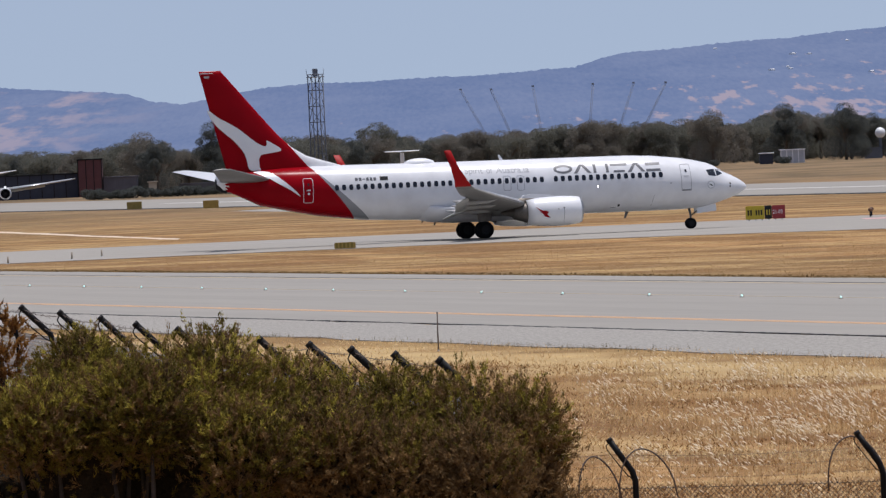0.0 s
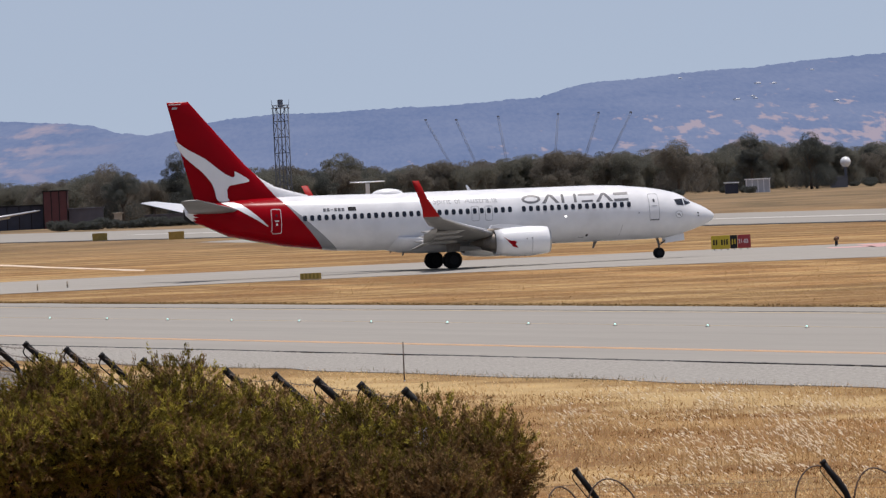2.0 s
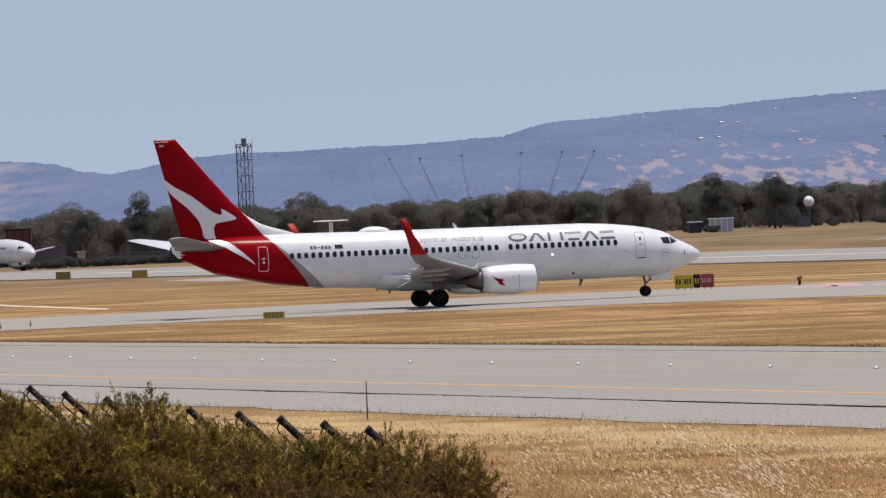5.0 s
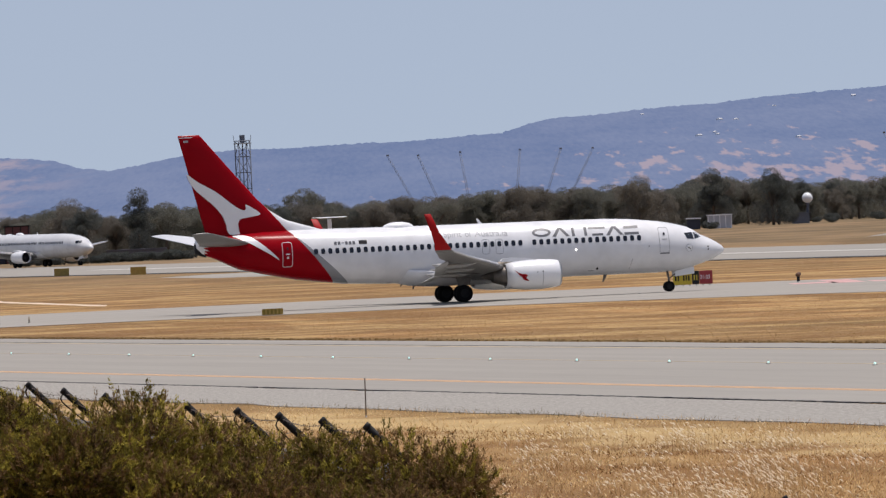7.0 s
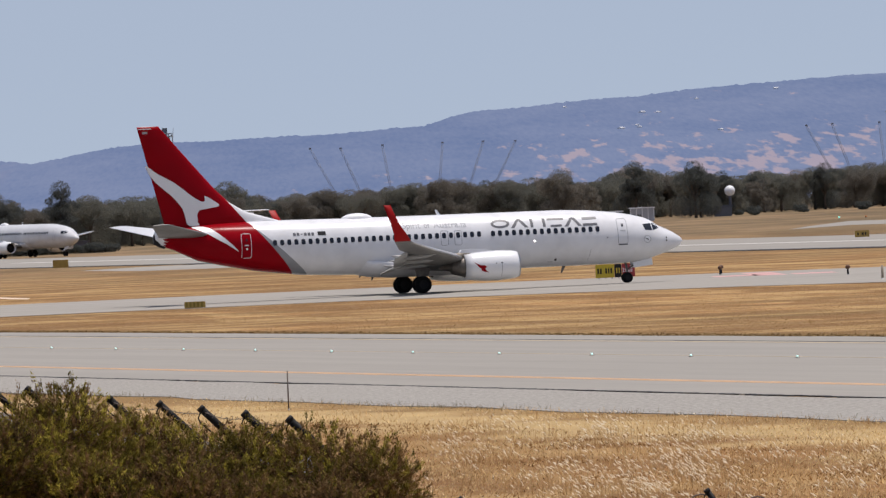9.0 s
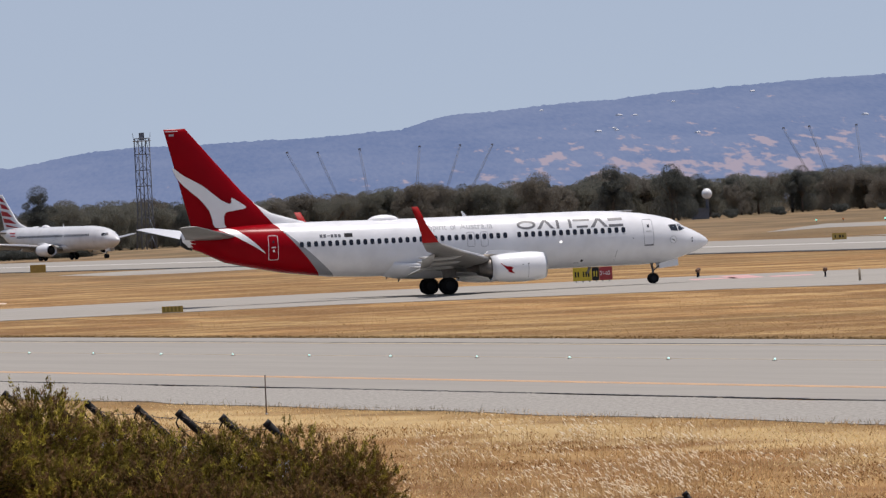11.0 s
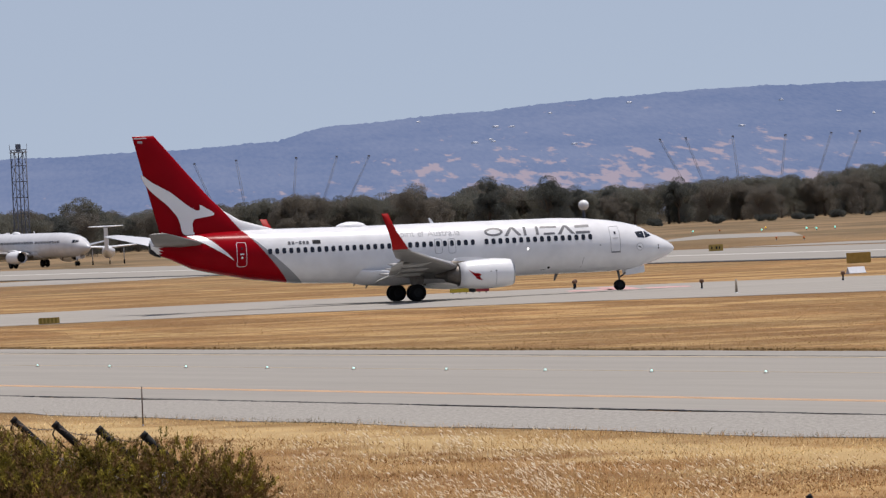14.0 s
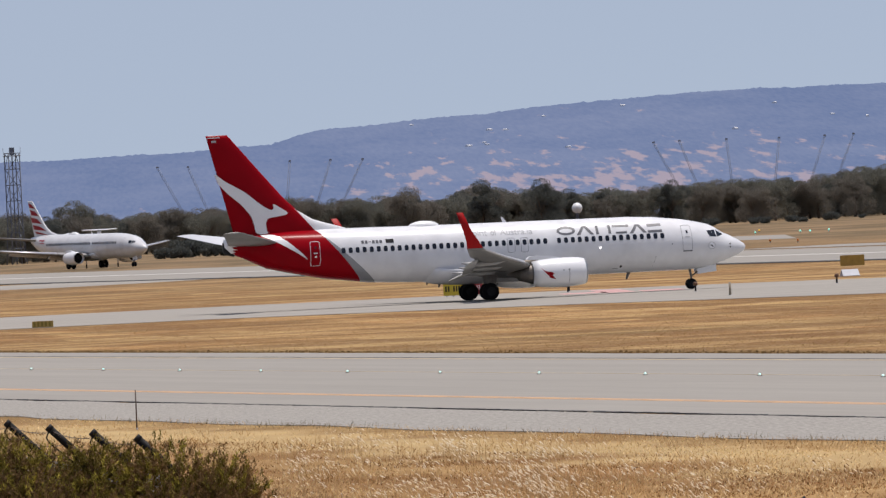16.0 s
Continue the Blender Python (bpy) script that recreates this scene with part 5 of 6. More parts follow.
def t_tail_plane():
    """A parked turboprop, seen from behind."""
    root = thing("parked_airplane", "white T-tailed turboprop parked far off", "airplane", pose(-5.6, 1560, 0, 0, 0, 88))
    part("fuselage", tube(bmesh.new(), [(-6, 0, 2.6), (-3, 0, 2.2), (0, 0, 2.0), (5, 0, 2.0), (7, 0, 1.8)], [0.2, 0.75, 1.0, 0.95, 0.1], 16), M_white, root)
    part("fin", slab(bmesh.new(), [(-6.6, 0, 5.8), (-5.0, 0, 5.8), (-3.4, 0, 2.3), (-6.0, 0, 2.3)], 0.3), M_white, root, smooth=False)
    part("tailplane", loft(bmesh.new(), [airfoil(-4.8, -6.4, 0.01, 6.0, 0.24), airfoil(-5.3, -6.5, 2.75, 6.05, 0.14)]), M_white, root)
    part("tailplane", loft(bmesh.new(), [airfoil(-4.8, -6.4, -0.01, 6.0, 0.24), airfoil(-5.3, -6.5, -2.75, 6.05, 0.14)]), M_white, root)
    for s in (-1, 1):
        part("wing", loft(bmesh.new(), [airfoil(1.8, -0.6, s * 0.5, 2.7, 0.4), airfoil(1.0, -0.2, s * 4.6, 3.0, 0.2)]), M_white, root)
        part("wheel", tube(bmesh.new(), [(0, s * 2.5 - 0.1, 0.35), (0, s * 2.5 + 0.1, 0.35)], 0.35, 12), M_tyre, root)
        part("leg", tube(bmesh.new(), [(0, s * 2.5, 0.35), (0, s * 2.5, 2.8)], 0.08, 6), M_gearsteel, root)
    part("wheel", tube(bmesh.new(), [(5.5, -0.08, 0.3), (5.5, 0.08, 0.3)], 0.3, 12), M_tyre, root)
    part("leg", tube(bmesh.new(), [(5.5, 0, 0.3), (5.5, 0, 1.3)], 0.06, 6), M_gearsteel, root)


t_tail_plane()


# ---- airfield signs, boards, lamps ----
def sign_board(name, label, panels, m, h=0.95, legs=3, group=""):
    """A guidance sign: a row of coloured panels on short legs."""
    root = thing(name, label, "airport sign", m, group)
    w = sum(p[0] for p in panels)
    x = -w / 2
    for wd, mt, bars in panels:
        pn = part("panel", box(bmesh.new(), x + 0.01, x + wd - 0.01, -0.12, 0.12, 0.12, 0.12 + h, 0.03), mt, root, smooth=False)
        for bx, bw, bz, bh, bm_ in bars:
            part("sign_bar", box(bmesh.new(), x + bx, x + bx + bw, -0.128, -0.119, 0.12 + bz, 0.12 + bz + bh), bm_, pn, smooth=False)
        x += wd
    for i in range(legs):
        lx = -w / 2 + (i + 0.5) * w / legs
        part("leg", tube(bmesh.new(), [(lx, 0, 0), (lx, 0, 0.2)], 0.05, 6), M_steel, root)
    return root


bars_y = [(0.15, 0.12, 0.3, 0.4, M_black), (0.35, 0.12, 0.3, 0.4, M_black), (0.75, 0.12, 0.3, 0.4, M_black), (0.95, 0.1, 0.3, 0.4, M_black), (1.13, 0.12, 0.3, 0.4, M_black)]
bars_k = [(0.13, 0.1, 0.3, 0.4, M_yellow), (0.33, 0.08, 0.3, 0.4, M_yellow)]
guide = sign_board("guidance_sign", "yellow, black and red taxiway guidance sign on short legs", [(1.42, M_yellow, bars_y), (0.55, M_black, bars_k), (1.0, M_signred, [])], pose(24.2, 735, 0, 0, 0, -2), 1.0, 6)


def sign_words():
    cu = bpy.data.curves.new("sign_number", "FONT")
    cu.body, cu.size, cu.extrude = "21-03", 0.42, 0.004
    ob = bpy.data.objects.new("sign_number", cu)
    scene.collection.objects.link(ob)
    bpy.context.view_layer.update()
    me = bpy.data.meshes.new_from_object(ob.evaluated_get(bpy.context.evaluated_depsgraph_get()))
    bpy.data.objects.remove(ob)
    me.materials.clear()
    me.materials.append(M_white)
    for v in me.vertices:
        x, y, z = v.co
        v.co = (0.54 + x * 0.78, -0.125 - z, 0.50 + y)
    t = new("sign_number", me)
    t.parent = guide
    t["label"] = "white runway number"


sign_words()
stripe = [(0.12 + 0.3 * i, 0.14, 0.05, 0.9, mat("board_shade", (0.22, 0.16, 0.02), 0.6, vary=0.2, scale=4)) for i in range(5)]
for k, (x, y, w, h, st) in enumerate(((-40.8, 1309, 2.0, 1.0, 0), (-29.3, 1253, 2.0, 1.0, 0), (-6.6, 664, 1.45, 0.42, 1), (64.5, 1108, 1.65, 0.75, 0), (61.0, 839, 2.1, 0.9, 0))):
    bars = [(b[0] * w / 1.7, b[1], b[2], h * 0.85, b[4]) for b in stripe] if st else [(0.3, 0.15, h * 0.3, h * 0.4, M_black), (0.8, 0.2, h * 0.3, h * 0.4, M_black), (1.15, 0.15, h * 0.3, h * 0.4, M_black)] if k == 3 else []
    sign_board("marker_board", "weathered yellow marker board in the grass", [(w, M_board, bars)], pose(x, y, -0.10, 0, 0, -3), h, 2, "yellow marker boards")

M_greenlamp = glow("green_lamp_glass", (0.35, 1.0, 0.8), 0.6)
M_whitelamp = glow("white_lamp_glass", (0.6, 1.0, 0.92), 0.8)
M_amberlamp = glow("amber_lamp_glass", (1.0, 0.6, 0.05), 0.5)
M_orange = mat("orange_paint", (0.55, 0.16, 0.03), 0.5, vary=0.15, scale=5)


M_darklamp = mat("dark_amber_lamp", (0.12, 0.05, 0.02), 0.5, vary=0.3, scale=6)


def centre_lights():
    root = thing("taxiway_light", "small lit blue-green lamp set in the taxiway", "lamp", group="taxiway centre lights")
    bm = bmesh.new()
    loft(bm, [[Vector((r * math.cos(2 * math.pi * k / 14), r * math.sin(2 * math.pi * k / 14), z)) for k in range(14)] for r, z in ((0.10, 0.0), (0.10, 0.015), (0.06, 0.035))])
    part("collar", bm, M_dark_metal, root)
    bm = bmesh.new()
    bmesh.ops.create_uvsphere(bm, u_segments=12, v_segments=8, radius=0.042, matrix=Matrix.Translation((0, 0, 0.06)))
    part("lens", bm, M_whitelamp, root, "lit blue-green lens")
    for i in range(26):
        p = along(550.96 - 14.09 * i, 108.69, 0.03)
        m = Matrix.Translation(p)
        if i == 0:
            root.matrix_basis = m
        else:
            copy_thing(root, m)


centre_lights()


def marker_stake(name, label, x, y, h, r, material, group="", head=None):
    root = thing(name, label, "marker", pose(x, y, 0, random.uniform(-1, 1), random.uniform(-1, 1), 0), group)
    part("post", tube(bmesh.new(), [(0, 0, -0.05), (0, 0, h)], [r, r * 0.9], 8), material, root)
    part("foot", tube(bmesh.new(), [(0, 0, -0.05), (0, 0, 0.06)], [r * 1.8, r * 1.5], 8), M_steel, root)
    if head:
        bm = bmesh.new()
        loft(bm, [[Vector((q * math.cos(2 * math.pi * k / 10), q * math.sin(2 * math.pi * k / 10), z)) for k in range(10)] for q, z in ((r * 1.2, h), (r * 2.3, h + 0.06), (r * 2.3, h + 0.2), (r * 1.0, h + 0.28))])
        part("head", bm, head, root)
    return root


marker_stake("marker_stake", "thin dark steel stake at the taxiway's edge", -0.295, 319.7, 1.29, 0.024, M_rust)
for x, y, h in ((-29.3, 662, 0.5), (-25.4, 673, 0.5), (-23.7, 683, 0.5), (38.7, 644, 0.9)):
    marker_stake("timber_stake", "short weathered timber stake in the grass", x, y, h, 0.06 if h < 0.8 else 0.09, M_timber, "timber stakes")
for x, y in ((32.0, 732), (31.6, 725), (38.6, 682), (49.0, 690)):
    marker_stake("edge_lamp", "dark orange taxiway edge lamp on a short post", x, y, 0.42, 0.07, M_black, "edge lamps", M_darklamp)
for x, y, c in ((90.9, 1625, M_greenlamp), (94.9, 1617, M_orange), (103.8, 1638, M_amberlamp), (98.1, 1558, M_greenlamp), (103.9, 1538, M_greenlamp), (104.2, 1520, M_greenlamp), (107.6, 1527, M_greenlamp), (82.4, 1279, M_orange), (84.6, 1258, M_orange)):
    marker_stake("far_lamp", "small coloured airfield lamp far off", x, y, 0.22, 0.06, M_black, "far airfield lamps", c)


def gable_marker():
    root = thing("gable_marker", "white gable-shaped marker in the grass", "marker", pose(53.7, 742, 0, 0, 0, 10))
    bm = bmesh.new()
    loft(bm, [[Vector((x, y, z)) for y, z in ((-0.6, 0), (-0.5, 0.1), (0, 0.52), (0.5, 0.1), (0.6, 0))] for x in (-0.65, -0.6, 0.45, 0.65)])
    part("gable", bm, M_cladding, root, smooth=False)
    part("foot", box(bmesh.new(), -0.7, 0.7, -0.65, 0.65, -0.05, 0.04, 0.01), M_steel, root, smooth=False)


gable_marker()
bm = bmesh.new()
prev = None
for i in range(30):
    u = i / 29
    x, y = -75 + (75 - 21.5) * u, 1310 - (1310 - 800) * u ** 0.8
    w = 8.5 * (1 - 0.4 * u)
    q = [bm.verts.new((x, y - w + random.uniform(-3, 3), 0.012)), bm.verts.new((x, y + w + random.uniform(-3, 3), 0.012))]
    if prev:
        bm.faces.new((prev[0], q[0], q[1], prev[1]))
    prev = q
tagged(part("sand_track", bm, M_sand, smooth=False), "pale sandy track through dry grass", "track", kind="structure")


# ---- fences ----
def bent_post(name, label, base, top, arm, lean, r, group, wires=True):
    """A post with its bent arm: base and top of the straight post, arm length, lean to the side."""
    root = thing(name, label, "fence post", Matrix.Translation(base), group)
    h = top[2] - base[2]
    dx = -math.sin(radians(lean)) * arm
    dz = math.cos(radians(lean)) * arm
    part("post", tube(bmesh.new(), [(0, 0, -0.1), (0, 0, h * 0.6), (0, 0, h - 0.07), (dx * 0.12, 0, h + dz * 0.12), (dx * 0.55, 0, h + dz * 0.55), (dx, 0, h + dz)], [r, r, r, r, r, r], 12), M_post, root)
    part("cap", tube(bmesh.new(), [(dx, 0, h + dz), (dx * 1.08, 0, h + dz * 1.08)], [r * 1.12, r * 1.05], 12), M_black, root)
    for s in (-1, 1):      # bowed stay wires beside the arm
        bow = ((0.97, 0.0), (0.99, 0.04), (0.96, 0.075), (0.88, 0.092), (0.7, 0.09), (0.4, 0.085), (0.1, 0.075), (-0.15, 0.03))
        part("stay_wire", tube(bmesh.new(), [(dx * u - dz / arm * n, s * 0.03, h + dz * u + dx / arm * n) for u, n in bow], 0.0065, 5), M_post, root)
    return root


OBL = [(780, -0.06, 78.95), (700, -0.43, 81.9), (620, -0.82, 84.8), (538, -1.22, 87.8), (462, -1.72, 90.8), (390, -2.15, 93.8), (312, -2.64, 96.8), (240, -3.14, 99.8), (178, -3.6, 102.8), (108, -4.14, 105.8), (40, -4.68, 108.8), (-30, -5.2, 111.8), (-100, -5.8, 114.8)]
OBL_TOP = [4.98, 4.98, 4.98, 4.98, 4.99, 5.0, 5.01, 5.03, 5.06, 5.09, 5.12, 5.14, 5.16]
ob_pts = []
for (_, x, y), zt in zip(OBL, OBL_TOP):
    zb, zt = float(ground_z(x, y)), zt - 0.034
    arm, lean = 0.47, 45.0
    zp = zt - arm * math.cos(radians(lean))
    xp = x + arm * math.sin(radians(lean))
    bent_post("fence_post", "black bent-top steel fence post with barbed wire", (xp, y, zb), (xp, y, zp), arm, lean, 0.033, "posts of the slanting fence")
    ob_pts.append((xp, y, zb, zp, arm, lean))


def wire(bm, a, b, sag, r, n=10, barbs=0, rng=None):
    pts = []
    for i in range(n + 1):
        u = i / n
        p = Vector(a).lerp(Vector(b), u)
        p.z -= sag * 4 * u * (1 - u)
        pts.append(p)
    tube(bm, pts, r, 4, False)
    for i in range(barbs):
        u = (i + 0.5) / barbs
        p = Vector(a).lerp(Vector(b), u)
        p.z -= sag * 4 * u * (1 - u)
        d = Vector((rng.uniform(-1, 1), rng.uniform(-1, 1), rng.uniform(-1, 1))).normalized() * 0.03
        tube(bm, [p - d, p + d], r * 0.8, 3, False)


def fence_wires(name, label, pts, r, mesh_h, cell, link, thick):
    """Barbed strands along the arms, and the chain-link below them."""
    rng = random.Random(8)
    root = thing(name, label, "fence", None)
    for k in range(3):
        bm = bmesh.new()
        u = 0.3 + 0.32 * k
        for (x0, y0, b0, z0, arm, lean), (x1, y1, b1, z1, _, _) in zip(pts, pts[1:]):
            dx, dz = -math.sin(radians(lean)) * arm * u, math.cos(radians(lean)) * arm * u
            wire(bm, (x0 + dx, y0, z0 + dz), (x1 + dx, y1, z1 + dz), 0.03 + 0.02 * rng.random(), r, 8, 12, rng)
        part("barbed_strand", bm, M_rust, root, "weathered barbed wire")
    bm = bmesh.new()
    for (x0, y0, b0, z0, _, _), (x1, y1, b1, z1, _, _) in zip(pts, pts[1:]):
        length = math.hypot(x1 - x0, y1 - y0)
        n = int(length / cell)
        hh = mesh_h
        for i in range(-int(hh / cell), n + 1):
            for s in (0, 1):
                ua, ub = i * cell, i * cell + hh
                a0, a1 = (0.0, hh) if s == 0 else (hh, 0.0)
                lo, hi = max(0, ua), min(length, ub)
                if hi - lo < 0.02:
                    continue
                va, vb = a0 + (a1 - a0) * (lo - ua) / hh, a0 + (a1 - a0) * (hi - ua) / hh
                pa = Vector((x0 + (x1 - x0) * lo / length, y0 + (y1 - y0) * lo / length, z0 + (z1 - z0) * lo / length - hh + va))
                pb = Vector((x0 + (x1 - x0) * hi / length, y0 + (y1 - y0) * hi / length, z0 + (z1 - z0) * hi / length - hh + vb))
                tube(bm, [pa, pb], thick, 3, False)
        wire(bm, (x0, y0, z0 - 0.02), (x1, y1, z1 - 0.02), 0.01, 0.004, 4)
        wire(bm, (x0, y0, z0 - 0.35), (x1, y1, z1 - 0.35), 0.01, 0.004, 4)
    part("chain_link", bm, link, root, "woven chain-link mesh")
    return root


fence_wires("slanting_fence_wire", "sagging barbed wire and chain-link on black posts", ob_pts, 0.003, 1.3, 0.075, M_steel, 0.0042)
RF = [(-1.1, 121), (1.95, 121), (5.0, 121), (8.05, 121), (11.1, 121)]
rf_pts = []
for x, y in RF:
    zb = float(ground_z(x, y))
    arm, lean = 0.52, 34.0
    zp = 2.95 - arm * math.cos(radians(lean)) - (x - 1.95) * 0.015
    bent_post("fence_post", "black bent-top steel fence post with looped razor wire", (x + 0.29, y, zb), (x + 0.29, y, zp), arm, lean, 0.038, "posts of the straight fence")
    rf_pts.append((x + 0.29, y, zb, zp - 0.14, arm, lean))
fence_wires("straight_fence_wire", "brown chain-link fence with barbed strands", rf_pts, 0.0018, 1.0, 0.065, M_rust, 0.0035)
for k, (x0, w, h) in enumerate(((1.55, 0.36, 0.55), (2.05, 0.55, 0.62), (4.62, 0.58, 0.66), (5.35, 0.5, 0.6), (7.7, 0.55, 0.62), (8.4, 0.5, 0.58))):
    bm = bmesh.new()
    pts = [(x0 + w * (0.5 - 0.5 * math.cos(math.pi * i / 14)) + 0.16 * (1 - math.sin(math.pi * i / 14)) * (1 if i > 7 else -0.1), 120.9 + 0.02 * i, 2.22 + h * math.sin(math.pi * i / 14) ** 0.7) for i in range(15)]
    tube(bm, pts, 0.011, 6)
    tagged(part("razor_wire_loop", bm, M_rust), "arched loop of brown razor wire on the fence", "razor wire", "razor wire loops")

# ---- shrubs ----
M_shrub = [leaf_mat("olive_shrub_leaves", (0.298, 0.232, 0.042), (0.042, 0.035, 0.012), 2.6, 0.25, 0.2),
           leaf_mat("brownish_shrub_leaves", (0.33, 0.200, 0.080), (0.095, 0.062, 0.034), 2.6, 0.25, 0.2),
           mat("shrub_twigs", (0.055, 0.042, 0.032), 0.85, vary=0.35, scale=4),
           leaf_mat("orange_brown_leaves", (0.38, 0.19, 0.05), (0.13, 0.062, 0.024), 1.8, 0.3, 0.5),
           leaf_mat("yellow_green_leaves", (0.54, 0.45, 0.075), (0.22, 0.185, 0.035), 1.8, 0.3, 0.5)]


M_core = mat("dark_shade_core", (0.030, 0.024, 0.017), 0.95, vary=0.5, scale=9, bump=1.0, bump_scale=40, spec=0.05)


def shrub(name, label, lobes, n_shoots, seed, brown=0.3, autumn=False, leaf=0.021, shoot=0.105, base=3.0):
    """A dense shrub: woody stems, and thousands of upright shoots with narrow leaves."""
    rng = np.random.default_rng(seed)
    root = thing(name, label, "shrub")
    big = np.array(lobes)
    knobs = []
    for l in big:          # smaller clumps over each lobe, so that light and gaps break it up
        for k in range(20):
            d = rng.normal(size=3)
            d[1], d[2] = -abs(d[1]) * 0.8, d[2] * 0.8 + 0.35
            d /= np.linalg.norm(d)
            s = rng.uniform(0.16, 0.33)
            knobs.append((*(l[:3] + d * (l[3:] - s * 0.55)), s, s, s * rng.uniform(0.8, 1.2)))
    L = np.array(list(map(tuple, big)) + knobs)
    wood = bmesh.new()
    cx, cy = L[:, 0].mean(), L[:, 1].mean()
    for l in lobes:
        for k in range(5):
            d = rng.normal(size=3)
            d[2] = abs(d[2])
            d /= np.linalg.norm(d)
            p = np.array(l[:3]) + d * np.array(l[3:]) * 0.9
            b = np.array([cx + (l[0] - cx) * 0.5, l[1], base])
            mid = (p + b) / 2 + rng.normal(size=3) * 0.08
            tube(wood, [tuple(b), tuple(mid), tuple(p)], [0.045, 0.025, 0.006], 5)
    part("woody_frame", wood, M_shrub[2], root)
    core = bmesh.new()     # solid dark lumps added as inner growth, to block light and darken gaps
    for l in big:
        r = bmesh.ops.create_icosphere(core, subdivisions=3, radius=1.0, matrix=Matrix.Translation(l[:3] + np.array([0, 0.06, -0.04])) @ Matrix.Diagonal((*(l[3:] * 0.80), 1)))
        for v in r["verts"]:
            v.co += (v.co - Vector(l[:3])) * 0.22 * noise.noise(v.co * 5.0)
    part("shade_core", core, M_core, root, "solid dark core added for the shade inside")
    w = L[:, 3] * L[:, 5] * np.where(np.arange(len(L)) < len(big), 0.5, 1.0)
    pick = rng.choice(len(L), n_shoots, p=w / w.sum())
    d = rng.normal(size=(n_shoots, 3))
    d[:, 1] = np.where(rng.random(n_shoots) < 0.75, -abs(d[:, 1]), d[:, 1])
    d /= np.linalg.norm(d, axis=1)[:, None]
    rad = 0.60 + 0.42 * rng.random(n_shoots) ** 0.5
    tip = L[pick, :3] + d * L[pick, 3:] * rad[:, None]
    left = tip[:, 0] < -1.5      # fewer shoots low and left, baring the dark core as shade
    bare = (rng.random(n_shoots) < np.where(left, 0.93, 0.64) * np.clip((np.where(left, 5.1, 5.0) - tip[:, 2]) / 0.3, 0, 1)) & (noise_field(tip, 1.9, 11.0) < np.where(left, 0.85, 0.66))
    tip, d, pick = tip[~bare], d[~bare], pick[~bare]
    n_shoots = len(tip)
    axis = d * 0.6 + np.array([0, 0, 0.62]) + rng.normal(size=(n_shoots, 3)) * 0.32
    axis /= np.linalg.norm(axis, axis=1)[:, None]
    ln = shoot * (0.40 + 0.6 * rng.random(n_shoots)) * np.where(rng.random(n_shoots) < 0.02, 1.9, 1.0)
    per = 30
    # pale leaves only towards the top, browned ones more often towards the bottom
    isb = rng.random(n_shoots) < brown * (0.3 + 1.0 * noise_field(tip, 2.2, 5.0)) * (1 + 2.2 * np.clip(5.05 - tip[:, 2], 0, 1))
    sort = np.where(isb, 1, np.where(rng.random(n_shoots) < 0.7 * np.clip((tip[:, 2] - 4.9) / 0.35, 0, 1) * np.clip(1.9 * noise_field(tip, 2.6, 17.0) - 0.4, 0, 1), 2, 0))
    for flag, mt, nm in ((0, M_shrub[0], "leaves"), (1, M_shrub[3] if autumn else M_shrub[1], "browned_leaves"), (2, M_shrub[4], "pale_top_leaves")):
        idx = np.where(sort == flag)[0]
        if len(idx) == 0:
            continue
        m = len(idx)
        u = rng.random((m, per)) ** 0.8
        c = tip[idx][:, None] + axis[idx][:, None] * (ln[idx][:, None] * u)[..., None] + rng.normal(size=(m, per, 3)) * 0.007
        side = rng.normal(size=(m, per, 3))
        side /= np.linalg.norm(side, axis=2)[..., None]
        dirn = axis[idx][:, None] * 0.9 + side * 0.7
        dirn /= np.linalg.norm(dirn, axis=2)[..., None]
        lat = np.cross(dirn, side)
        lat /= np.linalg.norm(lat, axis=2)[..., None] + 1e-6
        s = leaf * (0.6 + 0.8 * rng.random((m, per)))[..., None]
        tri = np.stack([c - lat * s * 0.17, c + lat * s * 0.17, c + dirn * s], 2).reshape(-1, 3, 3)
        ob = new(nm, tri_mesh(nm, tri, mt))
        ob.parent = root
    return root


def noise_field(p, f, off):
    return np.array([0.5 + 0.5 * noise.noise(Vector((float(a) * f + off, float(b) * f, float(c) * f))) for a, b, c in p])


shrub("shrub", "large dense olive-green shrub before the fence", [(-2.85, 60, 4.55, 0.72, 0.7, 0.52), (-2.2, 59.9, 5.08, 0.15, 0.3, 0.36), (-2.2, 59.8, 4.82, 0.46, 0.7, 0.68), (-1.58, 59.9, 4.79, 0.46, 0.7, 0.66), (-1.08, 60.2, 4.64, 0.44, 0.7, 0.64), (-1.45, 59.9, 4.85, 0.25, 0.6, 0.64),
    (-1.95, 60.6, 4.15, 0.9, 0.75, 0.7), (-3.2, 60.7, 4.05, 0.8, 0.75, 0.7), (-1.15, 60.3, 4.3, 0.6, 0.65, 0.8), (-1.28, 59.25, 4.84, 0.30, 0.3, 0.20), (-1.85, 59.25, 5.12, 0.26, 0.3, 0.20), (-2.45, 59.3, 5.02, 0.24, 0.3, 0.18)], 34000, 31, 0.4)
